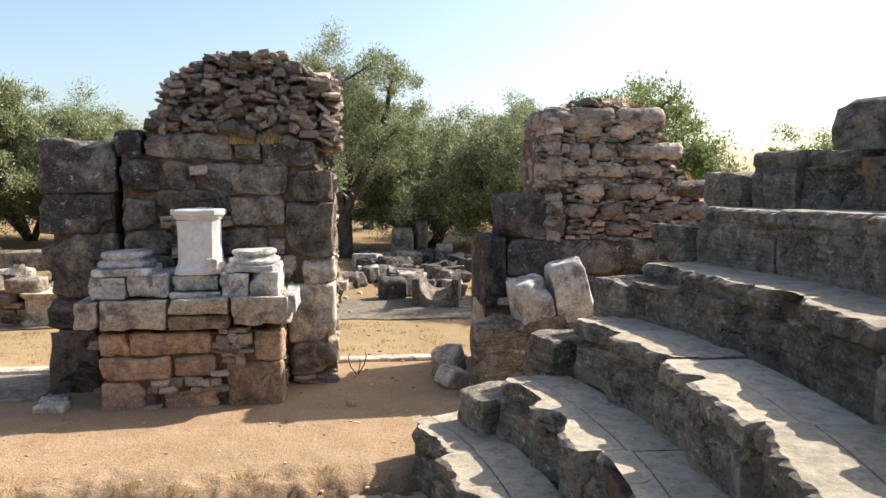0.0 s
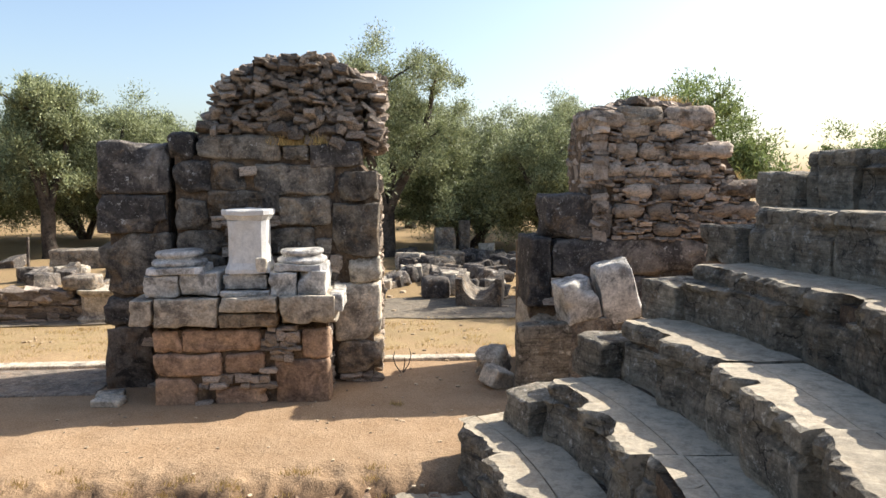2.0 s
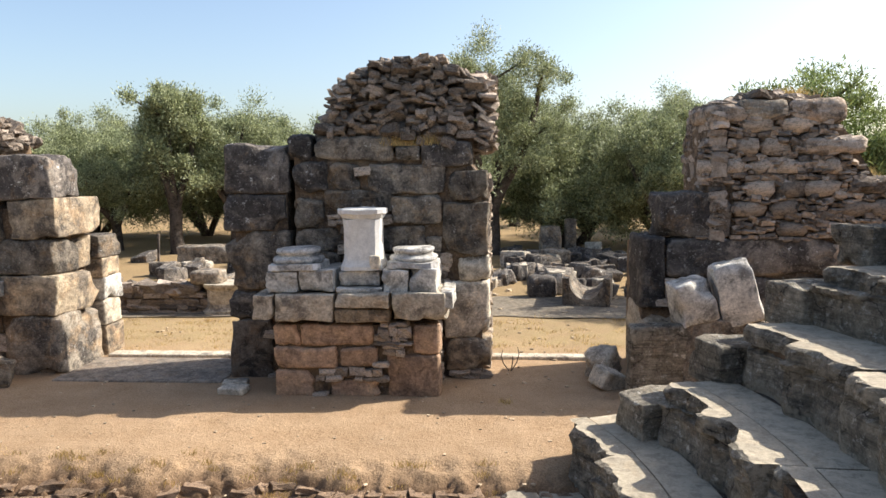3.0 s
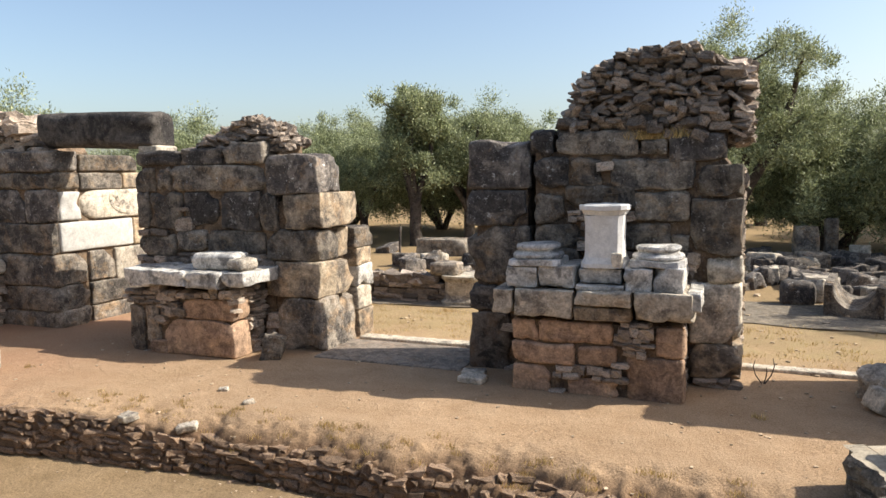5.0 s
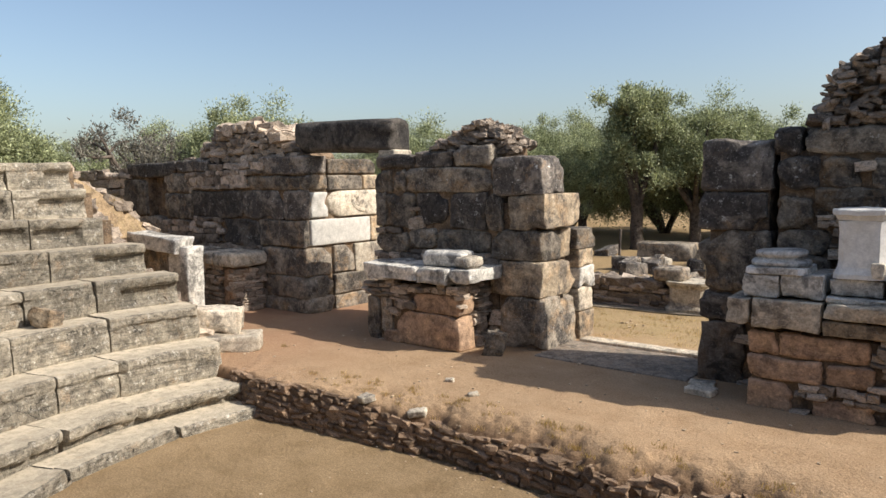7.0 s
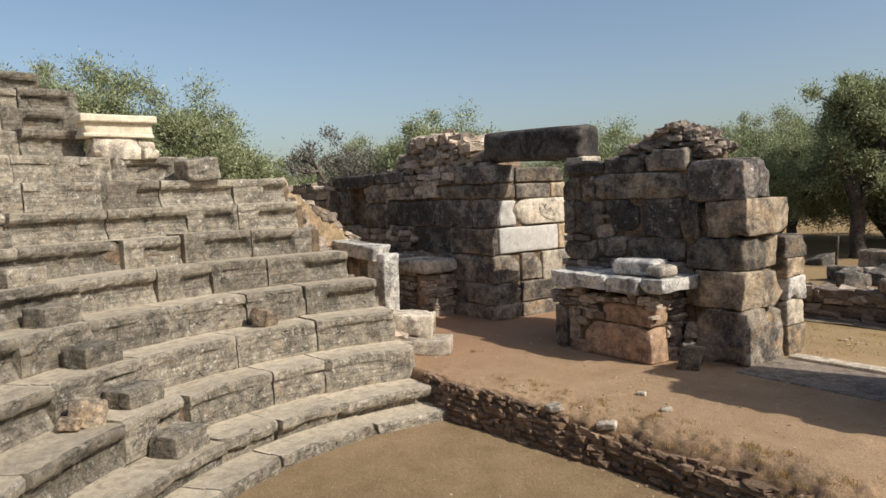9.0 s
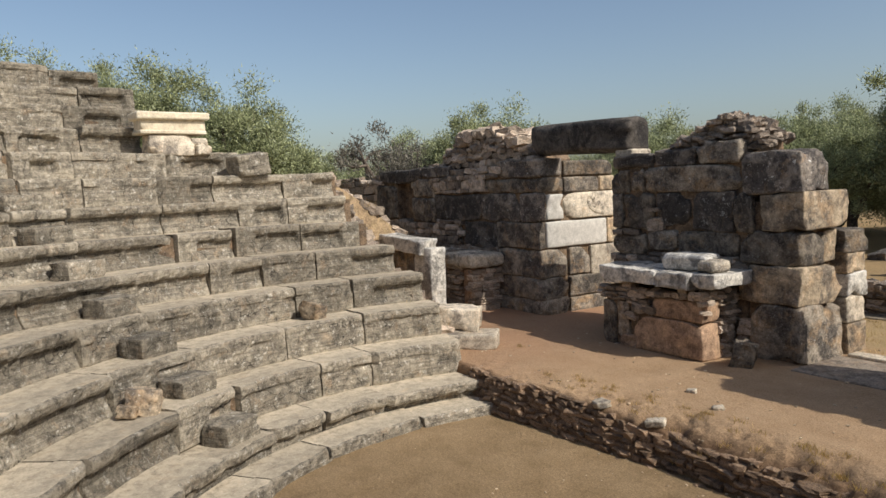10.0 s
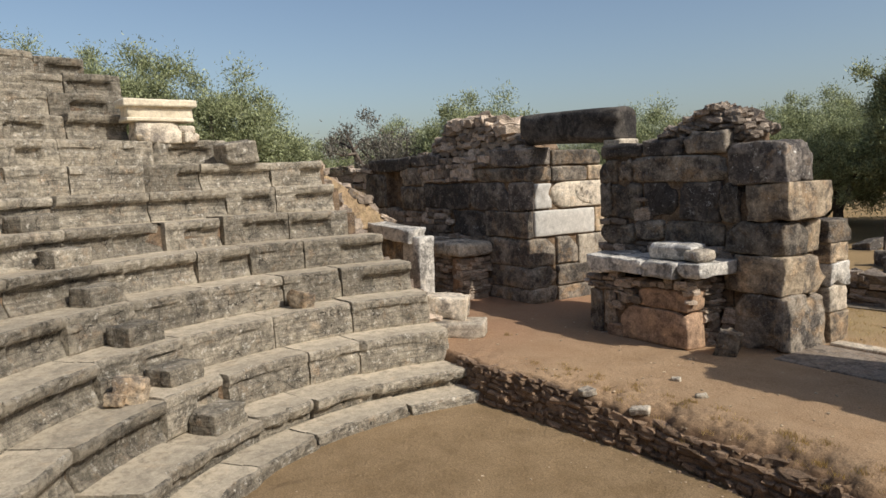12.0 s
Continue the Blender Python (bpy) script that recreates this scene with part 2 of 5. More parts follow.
M_GROUND = ground_material()
M_LEAF = leaf_material("olive_leaves", (0.095, 0.112, 0.05), (0.31, 0.335, 0.175))
M_LEAF_GREEN = leaf_material("green_leaves", (0.1, 0.13, 0.042), (0.24, 0.29, 0.105))
M_LEAF_GREY = leaf_material("grey_leaves", (0.1, 0.09, 0.07), (0.18, 0.165, 0.13))
M_STRAW = leaf_material("dry_grass", (0.36, 0.24, 0.08), (0.52, 0.38, 0.15))
M_BARK = stone("olive_bark", (0.12, 0.095, 0.075), (0.05, 0.042, 0.036), (0.15, 0.11, 0.08), 0.5, 0.65, 0.8)
M_PATH = stone("gravel_path", (0.22, 0.183, 0.134), (0.165, 0.136, 0.1), (0.31, 0.235, 0.15), 0.55, 0.6, 0.7, bump=0.4)


# ---------------------------------------------------------------- mesh helpers
def link_mesh(name, verts, faces, material, parent=None, label="", smooth=True):
    me = bpy.data.meshes.new(name)
    me.from_pydata([tuple(map(float, v)) for v in verts], [], faces)
    me.materials.append(material)
    if smooth:
        me.polygons.foreach_set("use_smooth", [True] * len(me.polygons))
    ob = new(name, me)
    if parent is not None:
        ob.parent = parent
    if label:
        ob["label"] = label
    return ob


def grid_cube(n):
    """Vertices and quads of a cube's surface with n cells along each edge; coordinates are 0..n."""
    index, verts, faces = {}, [], []

    def vid(p):
        if p not in index:
            index[p] = len(verts)
            verts.append(p)
        return index[p]
    for ax in range(3):
        u, v = (ax + 1) % 3, (ax + 2) % 3
        for side in (0, n):
            for i in range(n):
                for j in range(n):
                    quad = []
                    for a, b in ((i, j), (i + 1, j), (i + 1, j + 1), (i, j + 1)):
                        p = [0, 0, 0]
                        p[ax], p[u], p[v] = side, a, b
                        quad.append(vid(tuple(p)))
                    faces.append(tuple(quad if side else quad[::-1]))
    return np.array(verts), faces


CUBE_V, CUBE_F = grid_cube(8)


def wobble(p, rng, size, amount):
    """Smooth pseudo-random displacement of points by sums of sines."""
    out = np.zeros_like(p)
    for octave, amp in ((1.0, 1.0), (2.3, 0.5), (5.1, 0.3)):
        k = rng.normal(0, 1, (3, 3)) * (2.4 * octave / size)
        out += amp * np.sin(p @ k + rng.uniform(0, 6.28, 3))
    return out * amount


def worn_box(w, d, h, rng, r=0.04, rough=0.012, chips=2):
    """A stone block w by d by h about its centre, with rounded, chipped edges."""
    half = np.array([w, d, h]) / 2
    r = min(r, half.min() * 0.6)
    a = 1 - r / half
    levels = np.stack([np.array([-1, -a[k], -a[k] * 0.66, -a[k] * 0.33, 0, a[k] * 0.33, a[k] * 0.66, a[k], 1]) for k in range(3)])
    p = np.stack([levels[k][CUBE_V[:, k]] for k in range(3)], 1) * half
    inner = np.clip(p, -(half - r), half - r)
    dv = p - inner
    ln = np.linalg.norm(dv, axis=1, keepdims=True)
    p = inner + np.where(ln > 1e-6, dv / np.maximum(ln, 1e-6) * r, 0)
    for _ in range(chips):
        corner = rng.choice([-1, 1], 3) * half * np.array([1, 1, 1])
        if rng.random() < 0.6:
            corner[rng.integers(0, 3)] *= rng.uniform(-0.8, 0.8)
        size = rng.uniform(0.25, 0.7) * half.min() * 1.3
        dist = np.linalg.norm(p - corner, axis=1)
        k = np.clip(1 - dist / size, 0, 1)[:, None]
        p = p - np.sign(corner) * k * size * 0.35
    return p + wobble(p, rng, 0.4, rough * 0.4) + rng.normal(0, rough * 0.2, p.shape)


SEED = [11]


def rng_next():
    SEED[0] += 1
    return np.random.default_rng(SEED[0])


def part_block(name, cx, cy, cz, w, d, h, material, parent=None, r=0.045, rough=0.012, chips=2, turn=(0, 0, 0), label=""):
    ob = link_mesh(name, worn_box(w, d, h, rng_next(), r, rough, chips), CUBE_F, material, parent, label)
    ob.matrix_basis = pose(cx, cy, cz, *turn)
    return ob


def thing(name, label, category, group="", kind="", at=(0, 0, 0)):
    ob = new(name)
    ob.empty_display_size = 0.2
    ob.location = at
    return tagged(ob, label, category, group, kind)


def pebble_mesh(seed, round_=False):
    rng = np.random.default_rng(900 + seed)
    bm = bmesh.new()
    bmesh.ops.create_cube(bm, size=1.0)
    bmesh.ops.subdivide_edges(bm, edges=bm.edges[:], cuts=1, use_grid_fill=True)
    p = np.array([v.co for v in bm.verts])
    ln = np.linalg.norm(p, axis=1, keepdims=True)
    p = p * ((0.5 + 0.5 * (0.56 / ln)) if round_ else (0.8 + 0.2 * (0.5 / ln))) + wobble(p, rng, 0.8, 0.04) + rng.normal(0, 0.045, p.shape)
    for v, q in zip(bm.verts, p):
        v.co = q
    me = bpy.data.meshes.new("stone")
    bm.to_mesh(me)
    bm.free()
    me.materials.append(M_RUBBLE)
    if round_:
        me.polygons.foreach_set("use_smooth", [True] * len(me.polygons))
    return me


PEBBLES = [pebble_mesh(i) for i in range(14)] + [pebble_mesh(40 + i, True) for i in range(8)]
PEB_V = [np.array([v.co[:] for v in me.vertices]) for me in PEBBLES]
PEB_F = [[tuple(f.vertices) for f in me.polygons] for me in PEBBLES]


class StoneHeap:
    """Collects small stones of one thing: the first ones become parts, the rest one joined part."""

    def __init__(self, parent, limit=200, name="stone", rounded=False, material=None):
        self.material = material
        self.parent, self.limit, self.count, self.name = parent, limit, 0, name
        self.kinds = (14, len(PEBBLES)) if rounded else (0, 14)
        self.v, self.f, self.n = [], [], 0
        self.rng = rng_next()

    def add(self, x, y, z, w, d, h, rz=0.0, rx=0.0, ry=0.0):
        m = pose(x, y, z, rx, ry, rz) @ Matrix.Diagonal((w, d, h, 1))
        i = int(self.rng.integers(*self.kinds))
        if self.count < self.limit:
            ob = new(self.name, PEBBLES[i])
            ob.parent = self.parent
            ob.matrix_basis = m
            if self.material:
                ob.material_slots[0].link = "OBJECT"
                ob.material_slots[0].material = self.material
        else:
            a = np.array(m)
            self.v.append(PEB_V[i] @ a[:3, :3].T + a[:3, 3])
            self.f += [tuple(k + self.n for k in f) for f in PEB_F[i]]
            self.n += len(PEB_V[i])
        self.count += 1

    def done(self, material=None):
        if self.n:
            ob = link_mesh("small_stones", np.concatenate(self.v), self.f, material or M_RUBBLE_JOINED, self.parent, smooth=False)
            ob["kind"] = "stuff"


def rubble_face(heap, x0, x1, z0, top, y, skip=(), depth=0.16, size=(0.1, 0.32), height=(0.05, 0.13), at=None, jut=0.04, loose=1.0):
    """Lays uneven courses of small stones over a wall face in the plane y; top(x) is the ragged height, skip are rectangles
    (x0, x1, z0, z1) taken by large blocks. at(u, y, z) maps to the place and turn where the face is not along x."""
    rng = heap.rng
    z = z0
    while z < 6:
        h = rng.uniform(*height)
        if rng.random() < 0.25:
            h *= 1.5
        x = x0 - rng.uniform(0, 0.1)
        any_below = False
        while x < x1:
            w = rng.uniform(*size) * (0.7 + h * 4)
            hh = h * rng.uniform(0.75, 1.1)
            cx, cz = x + w / 2, z + h / 2 + rng.uniform(-0.012, 0.012) * loose
            if cz < top(cx):
                any_below = True
                hit = any(a - 0.03 < cx < b + 0.03 and c - 0.02 < cz < e + 0.02 for a, b, c, e in skip)
                if not hit and cx < x1 + 0.02:
                    yy = y + depth * 0.5 - rng.uniform(0, jut)
                    if at is None:
                        heap.add(cx, yy, cz, w * 1.02, depth * 1.3, hh * 1.12, rng.normal(0, 4) * loose, rng.normal(0, 5) * loose, rng.normal(0, 4) * loose)
                    else:
                        px, py, pz, turn = at(cx, yy, cz)
                        heap.add(px, py, pz, w * 1.02, depth * 1.3, hh * 1.12, turn + rng.normal(0, 4) * loose, rng.normal(0, 5) * loose, rng.normal(0, 4) * loose)
            x += w
        z += h
        if not any_below:
            break


def core_mesh(name, x0, x1, y0, y1, top, parent, material=None, step=0.12, z0=-0.15):
    """Solid inner fill of a ruined wall, with a ragged top."""
    n = max(2, int((x1 - x0) / step))
    rng = rng_next()
    ys = np.linspace(y0, y1, 5)
    verts, faces = [], []
    for i in range(n + 1):
        x = x0 + (x1 - x0) * i / n
        t = top(x)
        ring = [(x, y0, z0)] + [(x, y, t - (0.05 if 0 < k < 4 else 0.08) + rng.normal(0, 0.015)) for k, y in enumerate(ys)] + [(x, y1, z0)]
        verts += ring
    m = 7
    for i in range(n):
        for k in range(m):
            a, b = i * m + k, i * m + (k + 1) % m
            faces.append((a, b, b + m, a + m))
    faces.append(tuple(range(m)))
    faces.append(tuple(range(n * m + m - 1, n * m - 1, -1)))
    return link_mesh(name, verts, faces, material or M_CORE, parent, smooth=False)


# ---------------------------------------------------------------- ground
CX, CY = -4.45, 4.5          # centre of the orchestra
FLOOR = -0.55                # its floor below the terrace
R_FLOOR = 4.05
ROW_R, ROW_D = 4.55, 0.66    # first seat's front edge, tread
ROW_Z, ROW_H = -0.16, 0.461   # first seat's top, rise
ROWS = 13


def terrace_edge(x):
    return 5.64 + 0.28 * max(0.0, min(1.0, (x + 8.3) / 2.4)) + 0.06 * noise.noise((x * 0.7, 3.1, 0)) + 0.06 * noise.noise((x * 2.3, 7.7, 0))


def ground_height(x, y):
    far = max(0.0, y - 16.0)
    base = 0.012 * noise.noise((x * 1.3, y * 1.3, 0)) + 0.02 * noise.noise((x * 0.4, y * 0.4, 2)) + 0.012 * far
    e = terrace_edge(x)
    r = math.hypot(x - CX, y - CY)
    if y < e + 0.6 and r < 13.5 and not (x < -8.75 and r > 5.5 and y > 5.15):
        # eroded lip and face of the terrace
        wear = max(0.0, min(1.0, (x + 7.6) / 2.0))
        s = (e - y) / 0.13
        lip = max(0.0, min(1.0, (e + 0.55 + 0.2 * noise.noise((x * 1.6, 2.2, 0)) - y) / 0.55)) * (0.35 + 0.95 * wear)
        bump = 0.12 * noise.noise((x * 3, y * 3, 5)) + 0.09 * noise.noise((x * 9, y * 9, 8)) * (0.3 + wear)
        z = base - 0.15 * lip * lip + 0.055 * lip * noise.noise((x * 4, y * 4, 15)) + 0.06 * lip * noise.noise((x * 10, y * 10, 4)) + 0.045 * lip * noise.noise((x * 22, y * 22, 9))
        if s > 0:
            s = min(1.0, s)
            z += (FLOOR + 0.10) * s + bump * (1 - s)
        if y < e - 0.13:
            z = FLOOR + 0.006 * noise.noise((x * 2, y * 2, 0)) + (0.0 if r < 4.6 else -0.1)
        return z
    return base


def grid_axis(lo, a, b, hi, fine, coarse):
    inner = list(np.arange(a, b, fine)) + [b]
    left, right = [], []
    step, x = fine, a
    while x > lo:
        step = min(step * 1.35, coarse)
        x -= step
        left.append(x)
    step, x = fine, b
    while x < hi:
        step = min(step * 1.35, coarse)
        x += step
        right.append(x)
    return left[::-1] + inner + right


gx = grid_axis(-900, -9.6, 1.2, 900, 0.045, 60)
gy = grid_axis(-900, 5.2, 6.6, 900, 0.03, 60)
gv = [(x, y, ground_height(x, y)) for y in gy for x in gx]
nx = len(gx)
gf = [(j * nx + i, j * nx + i + 1, (j + 1) * nx + i + 1, (j + 1) * nx + i) for j in range(len(gy) - 1) for i in range(nx - 1)]
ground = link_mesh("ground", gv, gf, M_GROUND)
tagged(ground, "dry sandy earth terrace, sunken orchestra floor and straw-covered ground", "ground", kind="structure")


def strip(name, x0, x1, y0, y1, z, material, n=60, wob=0.12):
    verts, faces = [], []
    for i in range(n + 1):
        x = x0 + (x1 - x0) * i / n
        for y in (y0 + wob * noise.noise((x, 1.7, 0)), y1 + wob * noise.noise((x, 9.2, 0))):
            verts.append((x, y, ground_height(x, y) + z))
    for i in range(n):
        faces.append((2 * i, 2 * i + 2, 2 * i + 3, 2 * i + 1))
    return link_mesh(name, verts, faces, material, smooth=False)


tagged(strip("path", -40, 25, 12.95, 15.2, 0.02, M_PATH, 120, 0.3), "pale gravel path behind the stage building", "path", kind="structure")

# terrace retaining wall: exposed rubble under the lip
terrace_wall = thing("terrace_wall", "eroded dry-stone retaining wall below the earth terrace", "retaining wall", kind="structure")
heap = StoneHeap(terrace_wall, 280, material=M_EARTHY)

def face_y(x, z):
    """Where the terrace's face reaches the height z."""
    e = terrace_edge(x)
    lo, hi = e - 0.14, e + 0.3
    for _ in range(14):
        mid = (lo + hi) / 2
        if ground_height(x, mid) < z:
            lo = mid
        else:
            hi = mid
    return hi


for k in range(7):
    x = -9.2
    while x < 0.5:
        w = heap.rng.uniform(0.07, 0.3)
        z = FLOOR + 0.04 + k * 0.072 + heap.rng.uniform(-0.012, 0.012)
        lost = 0.5 + 0.5 * noise.noise((x * 0.8, 4.4, 1))
        if z < -0.06 - 0.2 * max(0, min(1, (x + 7.6) / 2.0)) * (0.35 + 0.65 * lost):
            yy = face_y(x + w / 2, z) + 0.085 - heap.rng.uniform(0.0, 0.035)
            heap.add(x + w / 2, yy, z, w, 0.22, 0.078 * heap.rng.uniform(0.6, 1.35), heap.rng.normal(0, 8), heap.rng.normal(0, 5), heap.rng.normal(0, 4))
        x += w * 1.02
for _ in range(90):
    x = heap.rng.uniform(-6.8, 0.6)
    e = terrace_edge(x)
    yy = e - heap.rng.uniform(-0.02, 0.2)
    s = heap.rng.uniform(0.025, 0.085)
    heap.add(x, yy, ground_height(x, yy) - 0.012, s * 1.5, s, s * 0.4, heap.rng.uniform(0, 180), heap.rng.normal(0, 8), heap.rng.normal(0, 8))
heap.done(M_EARTHY_JOINED)


# ---------------------------------------------------------------- seating
RIGHT_Y = 6.35
LEFT_ENDS = (5.6, 5.62, 5.7, 5.8, 5.85, 5.7, 5.35, 5.4, 5.45, 5.3)


def lift(a):
    """How much higher each row rises on the wing by the right-hand wall."""
    k = max(0.0, min(1.0, (math.degrees(a) - 300) / 35))
    return 0.043 * k * k * (3 - 2 * k)


def row_span(n, r):
    left = LEFT_ENDS[min(n, len(LEFT_ENDS) - 1)]
    right = RIGHT_Y + 0.04 * n + 0.12 * max(0, n - 5) - (0.46 if n >= 3 else 0.0)
    a0 = math.pi - math.asin(min(0.9, (left - CY) / r))
    a1 = 2 * math.pi + math.asin(min(0.9, (right - CY) / r))
    return a0, a1


def seat_block(parent, r, z, a0, a1, rise, tread, rng, lip, worn, n_row=0, lip_span=(0.0, 1.0)):
    """One seat block of a curved row: overhanging lip, hollow riser and foot, worn by lip (0..1) and worn (0..1)."""
    prof = np.array([(tread + 0.1, -0.012), (tread * 0.58 + 0.02, -0.012), (tread * 0.58 + 0.012, -0.04), (tread * 0.58, -0.003), (tread * 0.3, 0.0), (0.045, 0.004), (0.008, -0.004), (0.0, -0.035), (0.012, -0.1), (0.045, -0.145),
                     (0.11, -0.16), (0.135, -0.185), (0.15, -rise * 0.62), (0.1, -rise * 0.8), (0.055, -rise * 0.97), (0.055, -rise - 0.03), (tread + 0.1, -rise - 0.03)])
    flat = prof.copy()
    flat[5:15, 0] = np.array([0.07, 0.038, 0.03, 0.03, 0.035, 0.03, 0.035, 0.03, 0.035, 0.04])
    flat[5:15, 1] = np.array([0.0, -0.006, -0.04, -0.11, -0.15, -0.19, -0.23, -rise * 0.66, -rise * 0.82, -rise * 0.97])
    m, n = len(prof), max(4, int((a1 - a0) * r / (0.075 if worn < 1 else 0.05)))
    verts = []
    # a lip that survives along part of the block only, between two breaks
    from_, to_ = lip_span
    notches = [(rng.uniform(0, 1), rng.uniform(0.05, 0.2), rng.uniform(0, 0.12) * worn) for _ in range(1)]
    # broken front: straight fractures between uneven knots
    knots = [0.0]
    while knots[-1] < 1:
        knots.append(knots[-1] + rng.uniform(0.12, 0.45) / ((a1 - a0) * r))
    depth = [max(0.0, rng.normal(-0.02, 0.15)) * (worn - 0.55) if worn > 1 else max(0.0, rng.normal(-0.01, 0.065)) * worn for _ in knots]
    low = [rng.normal(0, 0.12) * (worn - 0.7) if worn > 1 else rng.normal(0, 0.03) * (1 - lip) for _ in knots]
    for i in range(n + 1):
        a = a0 + (a1 - a0) * i / n
        gap = max(max(0.0, 1 - abs(i / n - at) / wide) ** 0.25 * deep for at, wide, deep in notches)
        gap += float(np.interp(i / n, knots, depth))
        under = float(np.interp(i / n, knots, low))
        if i in (0, n):
            gap += rng.choice([rng.uniform(0.01, 0.05), rng.uniform(0.06, 0.14)], p=[0.75, 0.25])
        k = lip * (1 if rng.random() > worn * 0.08 else 0.5) * (1.0 if from_ <= i / n <= to_ else rng.uniform(0.0, 0.12))
        p = prof * k + flat * (1 - k)
        bite = max(0, rng.normal(0, 0.007 if worn < 1 else 0.012)) * worn
        for j, (dr, dz) in enumerate(p):
            edge = 1.0 if 5 <= j <= 10 else 0.0 if j < 5 else 0.45
            rr = r + dr + (rng.normal(0, 0.004 if j < 6 or j > 9 else 0.006 if worn < 1 else 0.012) + bite + gap + (under if j >= 9 else 0)) * edge * (0 if j in (0, m - 1) else 1)
            zz = z + dz + rng.normal(0, 0.003) * (0.3 if j < 4 or j >= m - 2 else 1) - (bite * 0.6 + gap * 0.3 if j in (6, 7, 8) else 0)
            verts.append((CX + rr * math.cos(a), CY + rr * math.sin(a), zz + n_row * lift(a) - (lift(a) if j >= m - 2 else 0)))
    faces = []
    for i in range(n):
        for j in range(m):
            a, b = i * m + j, i * m + (j + 1) % m
            faces.append((a, a + m, b + m, b))
    faces.append(tuple(range(m)))
    faces.append(tuple(range(n * m + m - 1, n * m - 1, -1)))
    mid = (a0 + a1) / 2
    org = np.array([CX + r * math.cos(mid), CY + r * math.sin(mid), z - rise])
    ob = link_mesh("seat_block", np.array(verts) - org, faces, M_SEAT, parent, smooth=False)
    # treads get the lighter tone: dust plus painted-in sunlight
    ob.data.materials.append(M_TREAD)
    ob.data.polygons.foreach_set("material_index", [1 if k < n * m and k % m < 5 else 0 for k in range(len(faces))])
    turn = pose(*org, rng.normal(0, 0.35), rng.normal(0, 0.35), 0)
    ob.matrix_basis = turn
    return ob


for n in range(ROWS):
    r, z = ROW_R + ROW_D * n, ROW_Z + ROW_H * n
    row = thing("seat_row", "curved row of worn grey marble seat blocks with broken lips", "seats", "rows of the seating")
    rng = rng_next()
    a0, a1 = row_span(n + 1, r)
    if n >= 7:
        a1 = radians(340)
    if n == 8:
        a0 = radians(184)
    if n >= 9:
        a0 = radians((193.2, 191.8, 191.0, 192.8)[n - 9])
    a = a0
    while a < a1 - 0.02:
        w = rng.uniform(0.8, 1.6) / r
        b = min(a + w, a1)
        if a1 - b < 0.3 / r:
            b = a1
        dz = rng.normal(0, 0.008)
        # sound lips on the lowest row and beyond the stair, broken fronts beside it, long remnants on the upper rows
        beyond_stair = a > radians(217)
        sound = 0.9 if n == 0 or beyond_stair else 0.3 if n < 4 else 0.72
        lip = rng.choice([1.0, 0.1], p=[sound, 1 - sound]) if a < radians(330) else rng.choice([0.5, 0.1, 0.0])
        lip_span = (0.0, 1.0)
        if lip > 0.5 and n > 0 and rng.random() < (0.15 if beyond_stair else 0.55):
            start = rng.choice([0.0, rng.uniform(0.05, 0.35)])
            lip_span = (start, start + rng.uniform(0.4, 0.75))
        if n >= 9:
            dz += rng.normal(0, 0.03)
        seat_block(row, r + rng.normal(0, 0.012 if n < 9 else 0.06), z + dz, a + 0.009 / r, b - 0.011 / r, ROW_H, ROW_D, rng, lip, rng.uniform(0.3, 1.0) + (0.7 if a > radians(330) else 0), n, lip_span)
        a = b

# low kerb round the orchestra floor
kerb = thing("orchestra_kerb", "low curved marble kerb round the orchestra floor", "kerb")
rng = rng_next()
a0, a1 = row_span(0, R_FLOOR)
a = a0
while a < a1 - 0.02:
    b = min(a + rng.uniform(0.9, 1.5) / R_FLOOR, a1)
    seat_block(kerb, R_FLOOR, FLOOR + 0.15 + rng.normal(0, 0.006), a + 0.002, b - 0.002, 0.15, 0.52, rng, 0.0, 0.4).name = "kerb_stone"
    a = b

# stepped core and earth bank below and behind the seats
verts, faces = [], []
NA = 72
prof = [(ROW_R + 0.3, FLOOR - 0.1)]
for n in range(ROWS):
    r, z = ROW_R + ROW_D * n + 0.2, ROW_Z + ROW_H * n - 0.07
    prof += [(r, z), (r + ROW_D - 0.02, z)]
prof += [(13.4, ROW_Z + ROW_H * 11.4), (17.0, 1.2), (21.0, -0.4)]
mm = len(prof)
for i in range(NA + 1):
    for r, z in prof:
        b0, b1 = row_span(0, r)
        b1 -= 0.46 / r if r > 5.6 else 0.0
        a = b0 + 0.05 / r + (b1 - b0 - 0.1 / r) * i / NA
        deg = math.degrees(a)
        cap = ROW_Z + ROW_H * (6.9 if deg < 186 else 7.9 if deg < 195 else 11.6 if deg < 340 else 5.85)
        z += lift(a) * max(0, (r - ROW_R - 0.2) / ROW_D if r < 13 else 6)
        cap += lift(a) * 6 if deg > 340 else 0
        verts.append((CX + r * math.cos(a), CY + r * math.sin(a), min(z, cap)))
for i in range(NA):
    for j in range(mm - 1):
        a = i * mm + j
        faces.append((a, a + mm, a + mm + 1, a + 1))
for i in (0, NA):
    ring = [verts[i * mm + j] for j in range(mm)]
    st = len(verts)
    verts += [(x, y, -0.8) for x, y, z in ring]
    for j in range(mm - 1):
        faces.append((i * mm + j, i * mm + j + 1, st + j + 1, st + j))
bank = link_mesh("earth_bank", verts, faces, M_CORE, smooth=False)
tagged(bank, "earth and rubble bank that carries the seat rows", "bank", kind="structure")


